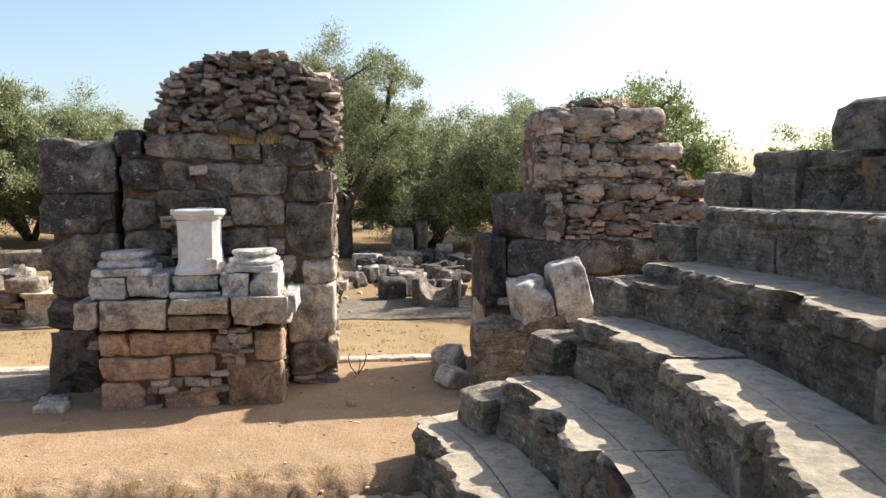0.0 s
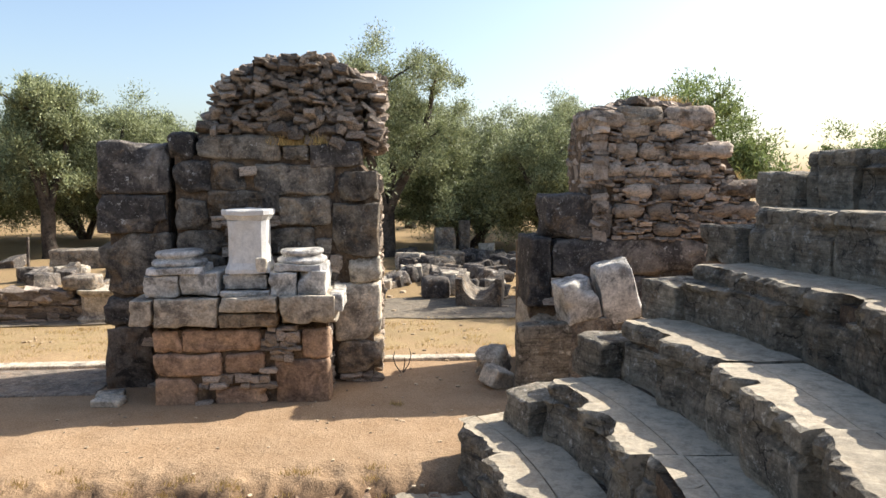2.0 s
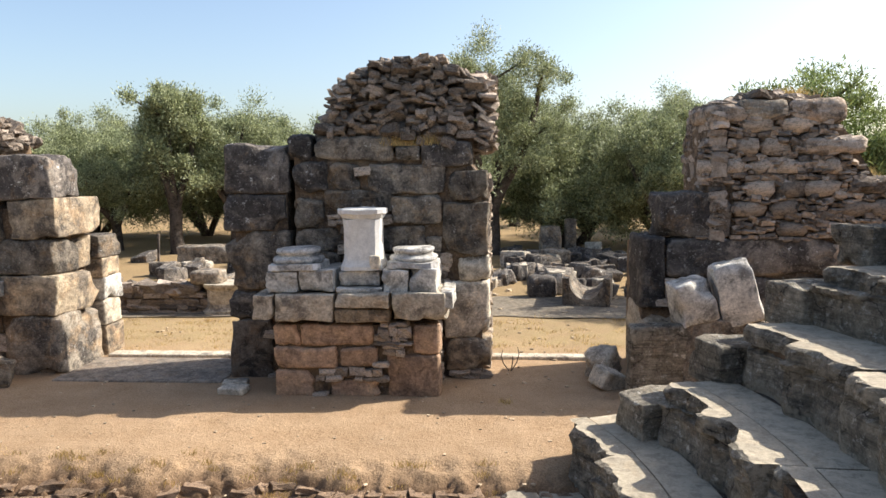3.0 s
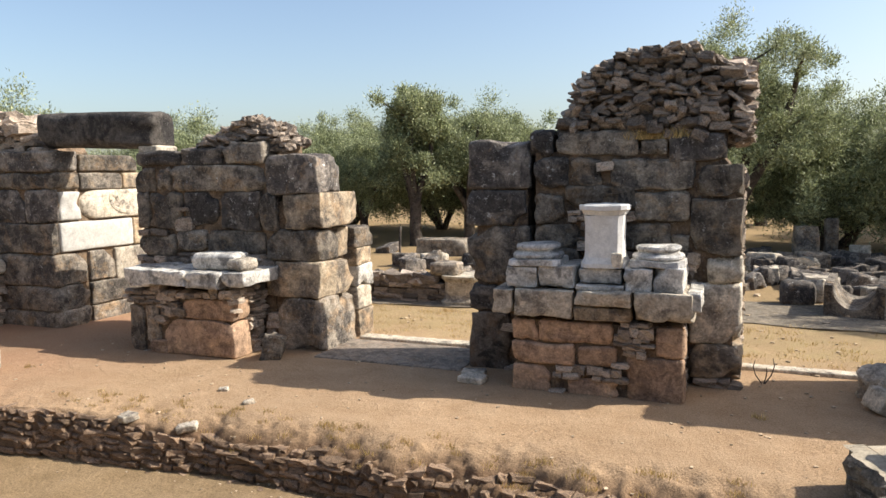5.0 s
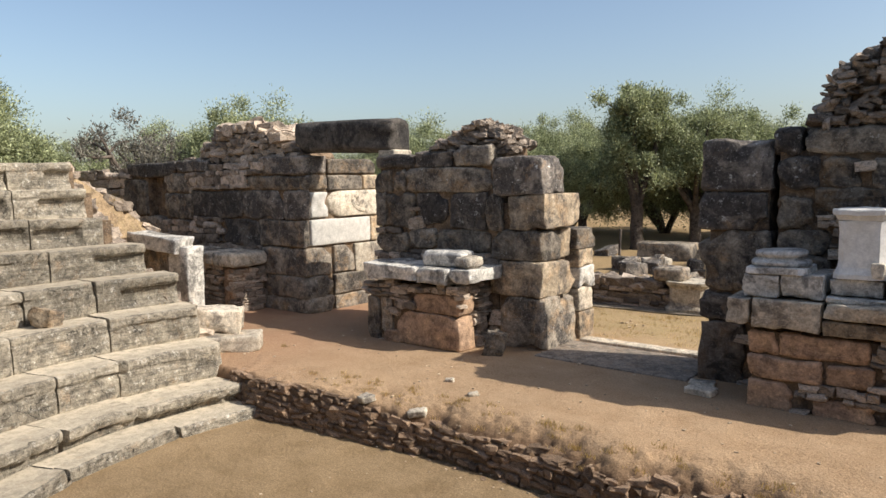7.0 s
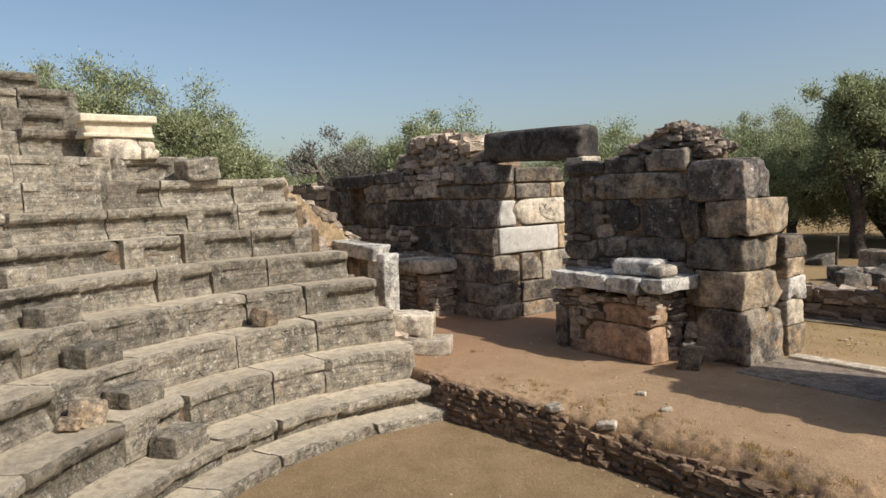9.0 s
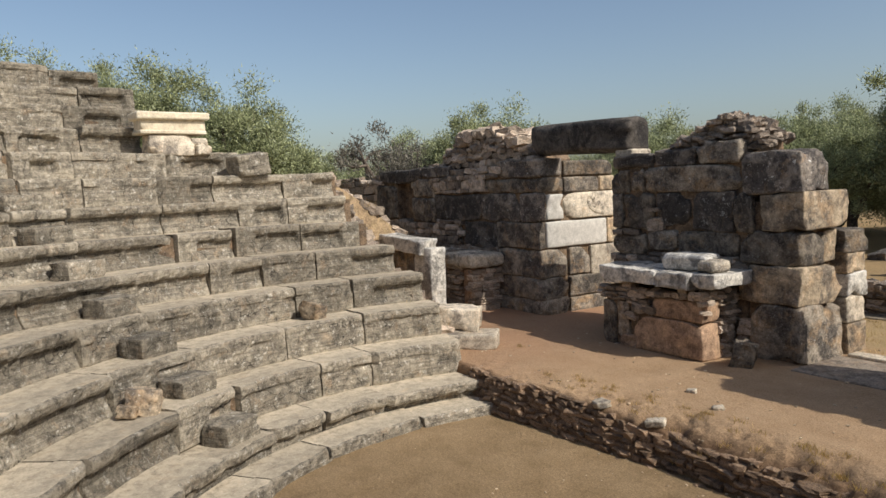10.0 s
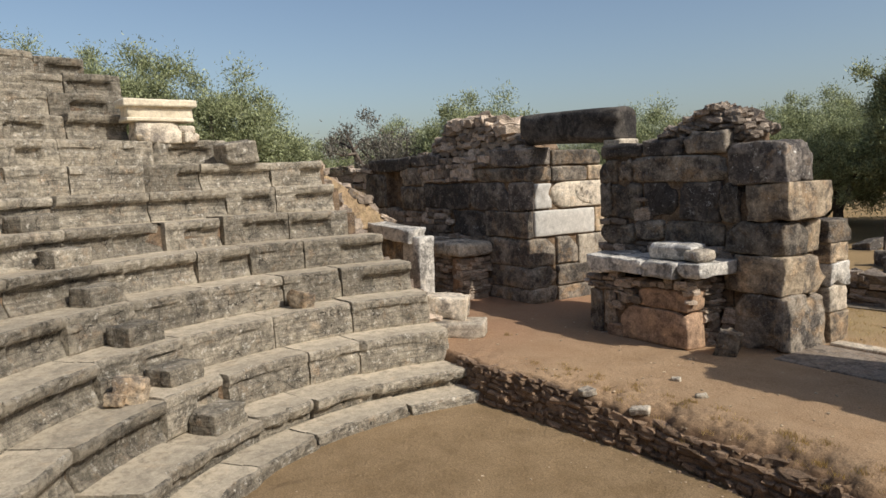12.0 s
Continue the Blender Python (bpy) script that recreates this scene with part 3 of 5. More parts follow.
# ---------------------------------------------------------------- stage building
def ashlar_wall(name, label, x0, x1, y0, thick, top, blocks, rubble_limit=220, kind="thing", size=(0.1, 0.32), height=(0.05, 0.13), inset=0.07, z_lo=-0.03, extra_skip=(), gaps=(), rubble=None):
    """A ruined wall in the plane y0: large blocks (x0, x1, z0, z1, material, depth) set in rubble, on a core."""
    wall = thing(name, label, "ruined wall")
    start = x0 + inset
    for g0, g1, back in gaps:
        core_mesh("core", start, g0, y0 + inset, y0 + thick - inset, top, wall)
        core_mesh("core", g0, g1, y0 + back, y0 + thick - inset, top, wall)
        start = g1
    core_mesh("core", start, x1 - inset, y0 + inset, y0 + thick - inset, top, wall)
    rects = list(extra_skip)
    for bx0, bx1, bz0, bz1, m, dep in blocks:
        rg = rng_next()
        dep = dep or rg.uniform(0.35, 0.5)
        proud = rg.uniform(-0.015, 0.03)
        part_block("block", (bx0 + bx1) / 2, y0 + dep / 2 - proud, (bz0 + bz1) / 2, bx1 - bx0 + 0.002, dep, bz1 - bz0 + 0.002, m, wall, rg.uniform(0.02, 0.055), 0.028, 7, (rg.normal(0, 0.6), rg.normal(0, 0.7), rg.normal(0, 0.8)))
        rects.append((bx0, bx1, bz0, bz1))
    h = StoneHeap(wall, rubble_limit, material=rubble)
    rubble_face(h, x0 + 0.03, x1 - 0.03, z_lo, top, y0, rects, size=size, height=height)
    return wall, h


def jumble_top(h, x0, x1, y0, y1, top, n, size=(0.1, 0.3)):
    """Loose stones over the broken top of a wall."""
    for _ in range(n):
        x, y = h.rng.uniform(x0, x1), h.rng.uniform(y0, y1)
        s = h.rng.uniform(*size)
        h.add(x, y, top(x) - 0.03 + h.rng.uniform(-0.03, 0.03), s * 1.3, s, s * 0.5, h.rng.uniform(0, 180), h.rng.normal(0, 16), h.rng.normal(0, 16))


def piecewise(pts, rag=0.04, seed=0.0):
    def top(x):
        z = pts[0][1] if x <= pts[0][0] else pts[-1][1]
        for (xa, za), (xb, zb) in zip(pts, pts[1:]):
            if xa <= x <= xb:
                z = za + (zb - za) * (x - xa) / max(1e-6, xb - xa)
        return z + rag * noise.noise((x * 4.0, seed, 0.5))
    return top


W = 9.0
# wall with the altar pedestal
A_blocks = [
    (-3.64, -2.78, 2.46, 3.09, M_BLACK, 1.0), (-2.77, -2.47, 2.88, 3.2, M_BLACK, 0.5), (-2.45, -1.40, 2.86, 3.18, M_ASHLAR, 0.5), (-1.38, -1.07, 2.85, 3.02, M_ASHLAR, 0.4),
    (-1.04, -0.40, 2.76, 3.08, M_BLACK, 0.6), (-2.72, -2.27, 2.47, 2.85, M_BLACK, 0), (-2.26, -1.84, 2.48, 2.82, M_ASHLAR, 0), (-1.75, -0.74, 2.43, 2.81, M_ASHLAR, 0),
    (-0.69, -0.19, 2.33, 2.72, M_ASHLAR, 0.9), (-3.66, -2.83, 1.96, 2.44, M_BLACK, 1.0), (-2.72, -2.34, 2.0, 2.37, M_ASHLAR, 0)]
A_blocks += [
    (-2.32, -1.42, 2.21, 2.47, M_ASHLAR, 0), (-1.42, -0.80, 2.05, 2.4, M_ASHLAR, 0), (-0.77, -0.19, 1.65, 2.31, M_ASHLAR, 0.9), (-3.66, -2.80, 1.17, 1.95, M_ASHLAR, 1.0),
    (-2.72, -2.12, 1.69, 1.98, M_ASHLAR, 0), (-1.57, -1.0, 1.69, 2.0, M_ASHLAR, 0), (-0.99, -0.79, 1.68, 1.87, M_ASHLAR, 0), (-0.57, -0.17, 1.3, 1.64, M_PALE, 0.9),
    (-3.64, -3.0, 0.80, 1.15, M_BLACK, 1.0), (-0.77, -0.17, 0.55, 1.28, M_PALE, 0.9), (-3.62, -3.04, -0.05, 0.78, M_STUMP, 1.0), (-0.74, -0.15, 0.12, 0.54, M_TAN, 0.9),
    (-2.72, -2.1, 1.3, 1.68, M_ASHLAR, 0)]
topA = piecewise([(-3.7, 3.05), (-2.5, 3.1), (-2.42, 3.2), (-2.2, 3.38), (-2.15, 3.6), (-2.05, 3.78), (-1.98, 3.98), (-1.6, 4.1), (-1.15, 4.18), (-0.7, 4.08), (-0.4, 3.9), (-0.28, 3.6), (-0.36, 3.1), (-0.1, 2.75)], 0.05)
wall_a, ha = ashlar_wall("stage_wall", "stage wall of dark ashlar and rubble with a tall rubble stump on top", -3.6, -0.2, W, 1.15, piecewise([(-3.6, 3.0), (-0.42, 3.0), (-0.36, 2.7), (-0.2, 2.7)], 0.0), A_blocks, 150,
                         extra_skip=[(-2.82, -2.71, 1.3, 3.0), (-2.9, -0.7, 0.0, 1.25)], gaps=[(-2.82, -2.71, 0.7)])
tower_top = topA
ha_low, ha = ha, StoneHeap(wall_a, 220, material=M_STUMP)
core_mesh("stump_core", -2.3, -0.38, W + 0.17, W + 1.0, lambda x: tower_top(x) - 0.02, wall_a, z0=2.9)
rubble_face(ha, -2.42, -0.3, 3.08, tower_top, W + 0.1, [(-2.45, -1.40, 2.86, 3.15), (-1.04, -0.4, 2.7, 3.06)], size=(0.06, 0.23), height=(0.026, 0.075), jut=0.16, loose=4.2)
rubble_face(ha, W + 0.15, W + 1.0, 3.0, lambda u: 3.95, 0, (), size=(0.06, 0.23), height=(0.026, 0.075), jut=0.16, loose=4.2, at=lambda u, d, z: (-0.3 - 0.05 + d * -1 + 0.12, u, z, 90))
rubble_face(ha, W + 0.15, W + 1.0, 3.05, lambda u: 3.9, 0, (), size=(0.06, 0.23), height=(0.026, 0.075), jut=0.14, loose=4.2, at=lambda u, d, z: (-2.36 + (z - 3.05) * 0.36 + d, u, z, 90))
jumble_top(ha, -2.0, -0.5, W + 0.15, W + 0.95, tower_top, 90, (0.07, 0.2))
ha.done(M_STUMP_JOINED)
ha = ha_low
rubble_face(ha, W + 0.5, W + 1.1, 0, lambda u: 2.65, 0, (), at=lambda u, d, z: (-0.2 - d, u, z, 90))
ha.done()

# pedestal with its courses, in front of that wall
P = 8.2
ped_a = thing("pedestal", "projecting pedestal of reddish blocks and rubble under pale cornice stones", "pedestal", "pedestals of the stage wall")
core_mesh("core", -2.75, -0.82, P + 0.05, W - 0.02, lambda x: 0.95, ped_a)
hp = StoneHeap(ped_a, 140)
ped_rects = []
for x0, x1, z0, z1, m in [(-2.8, -2.47, 0.61, 0.88, M_RED), (-2.46, -1.56, 0.61, 0.88, M_RED), (-1.1, -0.77, 0.52, 0.88, M_RED), (-2.8, -2.02, 0.33, 0.6, M_RED), (-2.0, -1.52, 0.36, 0.6, M_RED),
                          (-2.8, -2.3, -0.04, 0.31, M_RED), (-1.42, -0.77, -0.04, 0.5, M_RED), (-2.1, -1.5, -0.03, 0.2, M_RED)]:
    part_block("block", (x0 + x1) / 2, P + 0.2, (z0 + z1) / 2, x1 - x0 - 0.012, 0.4, z1 - z0 - 0.004, m, ped_a, 0.035, 0.022, 4)
    ped_rects.append((x0, x1, z0, z1))
rubble_face(hp, -2.78, -0.78, -0.03, lambda x: 0.93, P + 0.01, ped_rects, size=(0.08, 0.22), height=(0.04, 0.09))
rubble_face(hp, P, W, -0.03, lambda u: 0.93, 0, [(P - 0.1, P + 0.4, -0.1, 0.9)], at=lambda u, d, z: (-0.83 - d, u, z, 90))
rubble_face(hp, P, W, -0.03, lambda u: 0.93, 0, [(P - 0.1, P + 0.4, -0.1, 0.9)], at=lambda u, d, z: (-2.75 + d, u, z, 90))
hp.done()
for x0, x1, z0, z1, y0, m in [(-3.02, -2.76, 0.96, 1.25, 8.13, M_PALE), (-2.74, -2.03, 0.93, 1.26, 8.12, M_PALE), (-2.01, -1.36, 1.1, 1.27, 8.1, M_PALE), (-2.02, -1.36, 0.93, 1.09, 8.14, M_TAN),
                              (-1.33, -0.68, 0.95, 1.28, 8.1, M_PALE), (-0.76, -0.6, 1.08, 1.3, 8.15, M_MARBLE), (-2.86, -2.48, 1.27, 1.53, 8.22, M_MARBLE), (-2.46, -2.03, 1.27, 1.54, 8.22, M_MARBLE),
                              (-2.0, -1.48, 1.34, 1.52, 8.3, M_MARBLE), (-2.01, -1.46, 1.265, 1.335, 8.2, M_MARBLE), (-1.46, -1.13, 1.27, 1.55, 8.2, M_MARBLE), (-1.12, -0.79, 1.27, 1.57, 8.2, M_MARBLE)]:
    part_block("cornice_stone", (x0 + x1) / 2, (y0 + W) / 2 - 0.02, (z0 + z1) / 2, x1 - x0 - 0.01, W - y0, z1 - z0 - 0.004, m, ped_a, 0.013, 0.018, 5)


def lathe_square(name, prof, sx, sy, material, parent):
    """Stacked mouldings on a square or round plan: prof is (half width factor, z)."""
    n = 24
    verts, faces = [], []
    for f, z, round_ in prof:
        for i in range(n):
            a = 2 * math.pi * (i + 0.5) / n
            c, s = math.cos(a), math.sin(a)
            if not round_:
                k = 1 / max(abs(c), abs(s))
                k = min(k, 1.36)
                c, s = c * k, s * k
            verts.append((c * sx / 2 * f, s * sy / 2 * f, z))
    m = len(prof)
    for j in range(m - 1):
        for i in range(n):
            a, b = j * n + i, j * n + (i + 1) % n
            faces.append((a, b, b + n, a + n))
    faces.append(tuple(range(n - 1, -1, -1)))
    faces.append(tuple((m - 1) * n + i for i in range(n)))
    v = np.array(verts)
    v = v + wobble(v, rng_next(), 0.4, 0.006)
    return link_mesh(name, v, faces, material, parent, smooth=False)


def column_base(x, y, z, w, h, label):
    t = thing("marble_plinth", label, "column base", "column bases on the pedestal", at=(x, y, z))
    lathe_square("plinth", [(1.0, 0.0, 0), (1.02, 0.01, 0), (1.0, h * 0.3, 0), (0.97, h * 0.32, 0)], w, w, M_MARBLE, t)
    lathe_square("torus", [(0.9, h * 0.31, 1), (0.96, h * 0.4, 1), (0.97, h * 0.5, 1), (0.9, h * 0.6, 1), (0.8, h * 0.63, 1), (0.78, h * 0.72, 1), (0.84, h * 0.76, 1), (0.87, h * 0.86, 1), (0.84, h * 0.96, 1), (0.76, h, 1)], w, w, M_MARBLE, t)
    return t


column_base(-2.53, 8.5, 1.53, 0.64, 0.26, "worn white marble column base resting on the pedestal")
column_base(-1.1, 8.5, 1.555, 0.6, 0.24, "chipped pale marble column base resting on the pedestal")

altar = thing("altar", "clean white marble altar with moulded top and flared foot", "altar", at=(-1.71, 8.5, 1.53))
lathe_square("shaft", [(1.1, 0.0, 0), (1.1, 0.05, 0), (1.05, 0.07, 0), (0.97, 0.12, 0), (0.93, 0.18, 0), (0.92, 0.3, 0), (0.92, 0.5, 0), (0.94, 0.62, 0)], 0.475, 0.475, M_ALTAR, altar)
lathe_square("cap", [(0.95, 0.615, 0), (1.02, 0.645, 0), (1.05, 0.665, 0), (1.14, 0.675, 0), (1.15, 0.725, 0), (1.1, 0.74, 0)], 0.475, 0.475, M_ALTAR, altar)
part_block("missing_corner_patch", 0.17, -0.235, 0.1, 0.13, 0.06, 0.17, M_PALE, altar, 0.02, 0.006, label="broken pale corner")

# wall between the two left doors
B_blocks = [(-6.92, -6.0, 2.4, 3.0, M_BLACK, 0.62), (-6.66, -5.98, 1.87, 2.4, M_TAN, 1.1), (-6.95, -6.04, 1.37, 1.86, M_ASHLAR, 0.62), (-6.95, -6.0, 0.82, 1.36, M_TAN, 1.06), (-6.8, -6.0, -0.05, 0.81, M_ASHLAR, 1.08),
            (-9.5, -8.6, 2.88, 3.1, M_BLACK, 0), (-8.55, -7.75, 2.87, 3.12, M_BLACK, 0), (-7.7, -6.95, 2.87, 3.2, M_ASHLAR, 0), (-9.52, -9.12, 2.46, 2.85, M_ASHLAR, 1.5), (-9.1, -8.8, 2.46, 2.84, M_ASHLAR, 0), (-8.78, -6.93, 2.45, 2.85, M_ASHLAR, 0)]
B_blocks += [(-9.52, -9.3, 1.84, 2.44, M_ASHLAR, 1.5), (-9.28, -8.6, 1.84, 2.43, M_ASHLAR, 0), (-8.5, -7.86, 1.88, 2.43, M_BLACK, 0), (-7.78, -7.05, 1.84, 2.43, M_BLACK, 0), (-7.04, -6.76, 1.84, 2.4, M_ASHLAR, 0),
             (-9.52, -8.75, 1.38, 1.74, M_ASHLAR, 1.5), (-8.73, -8.1, 1.5, 1.83, M_ASHLAR, 0), (-8.08, -7.0, 1.46, 1.83, M_ASHLAR, 0), (-9.52, -9.0, 0.6, 1.3, M_ASHLAR, 1.5), (-9.5, -9.0, -0.05, 0.58, M_ASHLAR, 1.5)]
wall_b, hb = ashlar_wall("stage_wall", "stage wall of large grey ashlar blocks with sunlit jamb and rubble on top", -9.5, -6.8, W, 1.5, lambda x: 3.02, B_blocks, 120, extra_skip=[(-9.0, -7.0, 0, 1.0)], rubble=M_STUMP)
core_mesh("core", -6.87, -6.18, W + 0.1, W + 1.0, lambda x: 2.36, wall_b)
hb_low, hb = hb, StoneHeap(wall_b, 120, material=M_STUMP)
topB = piecewise([(-8.6, 3.06), (-8.2, 3.24), (-7.8, 3.42), (-7.4, 3.58), (-7.1, 3.5), (-6.8, 3.28), (-6.45, 3.08)], 0.04, 4.0)
core_mesh("stump_core", -8.5, -6.9, W + 0.3, W + 1.0, lambda x: topB(x) - 0.05, wall_b, z0=2.9)
rubble_face(hb, -8.6, -6.6, 3.04, topB, W + 0.25, (), size=(0.1, 0.26), height=(0.035, 0.085), jut=0.14, loose=2)
jumble_top(hb, -8.5, -6.7, W + 0.2, W + 1.0, topB, 110, (0.07, 0.2))
hb.done(M_STUMP_JOINED)
hb_low.done(M_STUMP_JOINED)
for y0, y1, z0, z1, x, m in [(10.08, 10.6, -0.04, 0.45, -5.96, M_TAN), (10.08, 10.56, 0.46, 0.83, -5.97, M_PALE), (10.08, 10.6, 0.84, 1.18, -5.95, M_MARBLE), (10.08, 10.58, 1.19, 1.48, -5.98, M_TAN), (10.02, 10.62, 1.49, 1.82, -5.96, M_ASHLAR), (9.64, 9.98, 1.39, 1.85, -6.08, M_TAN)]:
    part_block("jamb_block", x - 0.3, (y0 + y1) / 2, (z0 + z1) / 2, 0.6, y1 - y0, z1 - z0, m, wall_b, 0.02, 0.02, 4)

ped_b = thing("pedestal", "rubble and block pedestal with a broken white marble cornice slab", "pedestal", "pedestals of the stage wall")
core_mesh("core", -8.95, -7.1, P + 0.06, W - 0.02, lambda x: 1.0, ped_b)
hp = StoneHeap(ped_b, 140)
rects = []
for x0, x1, z0, z1, m, yy in [(-8.3, -7.0, 0.0, 0.55, M_RED, 0), (-7.95, -7.02, 0.56, 0.86, M_RED, 0.02), (-9.0, -8.72, -0.03, 0.72, M_ASHLAR, 0), (-8.66, -8.42, 0.05, 0.75, M_ASHLAR, 0), (-8.6, -8.25, -0.03, 0.2, M_RED, -0.03)]:
    part_block("block", (x0 + x1) / 2, P + 0.2 + yy, (z0 + z1) / 2, x1 - x0 - 0.012, 0.4, z1 - z0 - 0.012, m, ped_b, 0.02, 0.02, 3)
    rects.append((x0, x1, z0, z1))
rubble_face(hp, -8.98, -7.0, -0.03, lambda x: 1.0, P + 0.01, rects, size=(0.08, 0.22), height=(0.035, 0.075))
rubble_face(hp, P, W, -0.03, lambda u: 1.0, 0, [(P - 0.1, P + 0.4, -0.1, 0.87)], at=lambda u, d, z: (-7.04 - d, u, z, 90), size=(0.08, 0.25), height=(0.04, 0.09))
hp.done()
for x0, x1, z0, z1, y0 in [(-8.95, -8.45, 1.04, 1.3, 8.1), (-8.43, -7.75, 1.08, 1.3, 8.07), (-7.73, -7.12, 1.05, 1.29, 8.05), (-7.1, -6.72, 1.1, 1.3, 8.12)]:
    part_block("cornice_stone", (x0 + x1) / 2, (y0 + W) / 2 - 0.02, (z0 + z1) / 2, x1 - x0 - 0.01, W - y0, z1 - z0, M_MARBLE, ped_b, 0.014, 0.022, 7)
block_w = part_block("marble_block", -7.42, 8.5, 1.42, 0.74, 0.42, 0.26, M_MARBLE, None, 0.06, 0.02, 4, (0, 0, 6))
tagged(block_w, "loose white marble block lying on the pedestal cornice", "stone block")
block_g = part_block("marble_block", -6.94, 8.38, 1.4, 0.34, 0.34, 0.17, M_PALE, None, 0.05, 0.02, 4, (0, 0, -12))
tagged(block_g, "small grey broken block lying on the pedestal cornice", "stone block")
chock = part_block("fallen_stone", -6.48, 8.42, 0.17, 0.3, 0.24, 0.4, M_ASHLAR, None, 0.02, 0.03, 7, (6, 14, 25))
tagged(chock, "grey broken stone leaning at the pedestal's foot", "stone block")

# lintel and wall beyond the left door
lintel = part_block("lintel", -10.5, W + 0.33, 3.51, 2.66, 0.55, 0.58, M_SOOT, None, 0.07, 0.03, 6, (0, 1.6, 0))
tagged(lintel, "long blackened stone lintel bridging the doorway", "lintel")
rest = part_block("bearing_stone", -9.33, W + 0.35, 3.14, 0.4, 0.5, 0.14, M_PALE, None, 0.03, 0.01)
tagged(rest, "small pale stone bearing the lintel's end", "stone block")
D_blocks = [(-13.6, -12.2, 1.9, 2.5, M_BLACK, 0.6), (-12.18, -11.5, 1.9, 2.5, M_BLACK, 0.14), (-15.6, -13.62, 1.9, 2.5, M_BLACK, 0), (-16.8, -15.62, 1.85, 2.45, M_ASHLAR, 0), (-13.0, -11.5, 1.35, 1.88, M_ASHLAR, 0.14), (-14.3, -13.02, 1.3, 1.86, M_BLACK, 0), (-13.1, -11.48, 0.75, 1.33, M_ASHLAR, 0.7),
            (-13.1, -11.43, 0.3, 0.74, M_ASHLAR, 0.7), (-13.0, -11.43, -0.05, 0.29, M_ASHLAR, 0.7), (-16.2, -14.9, 2.95, 3.2, M_BLACK, 0), (-18.6, -16.25, 2.85, 3.2, M_BLACK, 0.5), (-13.4, -11.46, 2.52, 2.8, M_ASHLAR, 0.6), (-12.9, -11.48, 2.82, 3.18, M_BLACK, 0.6), (-18.8, -17.7, 1.9, 2.8, M_ASHLAR, 0), (-17.65, -16.85, 1.3, 1.88, M_ASHLAR, 0.5), (-16.8, -15.62, 2.47, 2.93, M_ASHLAR, 0), (-18.8, -17.7, 1.2, 1.86, M_ASHLAR, 0)]
topD = piecewise([(-19, 3.15), (-16.2, 3.2), (-15.6, 3.3), (-15.0, 3.6), (-14.3, 3.92), (-13.6, 3.95), (-12.7, 3.72), (-12.1, 3.45), (-11.75, 3.2)], 0.07, 8.0)
wall_d, hd = ashlar_wall("stage_wall", "long dark stage wall with a shallow niche and a rubble crest", -18.9, -11.48, W, 2.1, lambda x: 3.1, D_blocks, 160, size=(0.15, 0.42), height=(0.07, 0.16), extra_skip=[(-17.65, -16.85, 1.9, 2.75)], gaps=[(-17.65, -16.85, 0.5)], rubble=M_STUMP)
hd.done(M_STUMP_JOINED)
hd = StoneHeap(wall_d, 120)
core_mesh("stump_core", -15.8, -11.9, W + 0.25, W + 1.2, lambda x: topD(x) - 0.05, wall_d, z0=2.9)
rubble_face(hd, -15.9, -11.85, 3.12, topD, W + 0.2, (), size=(0.12, 0.3), height=(0.07, 0.16), jut=0.12, loose=3)
jumble_top(hd, -15.6, -12.3, W + 0.15, W + 1.2, topD, 90, (0.15, 0.36))
hd.done()
for y0, y1, z0, z1, m in [(9.13, 10.8, 1.36, 1.9, M_SAWN), (9.72, 10.3, 0.76, 1.34, M_ASHLAR), (10.32, 11.2, 0.7, 1.34, M_PALE), (9.72, 10.9, 0.3, 0.74, M_ASHLAR), (9.72, 11.2, -0.05, 0.29, M_ASHLAR), (10.6, 11.2, 0.28, 0.7, M_TAN), (9.62, 10.6, 2.48, 2.8, M_ASHLAR), (9.62, 11.0, 2.82, 3.14, M_ASHLAR), (10.62, 11.05, 2.48, 2.8, M_TAN), (10.82, 11.1, 1.36, 1.92, M_TAN), (9.15, 9.6, 1.93, 2.46, M_SAWN)]:
    part_block("jamb_block", -11.82, (y0 + y1) / 2, (z0 + z1) / 2, 0.7, y1 - y0 - 0.012, z1 - z0 - 0.012, m, wall_d, 0.03, 0.008, 2)
part_block("carved_block", -11.8, 10.47, 2.2, 0.7, 1.72, 0.54, M_PALE, wall_d, 0.03, 0.012, 3, label="pale block with a carved scroll in relief")
for k in range(20):
    a = k / 20 * 4.4 + 0.6
    part_block("scroll", -11.46, 10.25 + 0.2 * math.cos(a) + 0.02 * k, 2.2 + 0.17 * math.sin(a), 0.05, 0.075, 0.075, M_PALE, wall_d, 0.02, 0.004, 0)

ped_c = thing("pedestal", "low rubble pedestal with a row of pale cornice stones", "pedestal", "pedestals of the stage wall")
core_mesh("core", -15.4, -12.9, P + 0.06, W - 0.02, lambda x: 0.95, ped_c)
hp = StoneHeap(ped_c, 120)
rubble_face(hp, -15.4, -12.85, -0.03, lambda x: 0.95, P + 0.01, [(-13.25, -12.83, 0, 0.95)], size=(0.12, 0.3), height=(0.06, 0.12))
rubble_face(hp, P, W, -0.03, lambda u: 0.95, 0, (), at=lambda u, d, z: (-12.85 - d, u, z, 90))
hp.done()
part_block("block", -13.03, P + 0.2, 0.45, 0.38, 0.42, 0.96, M_RED, ped_c, 0.05, 0.015, 3)
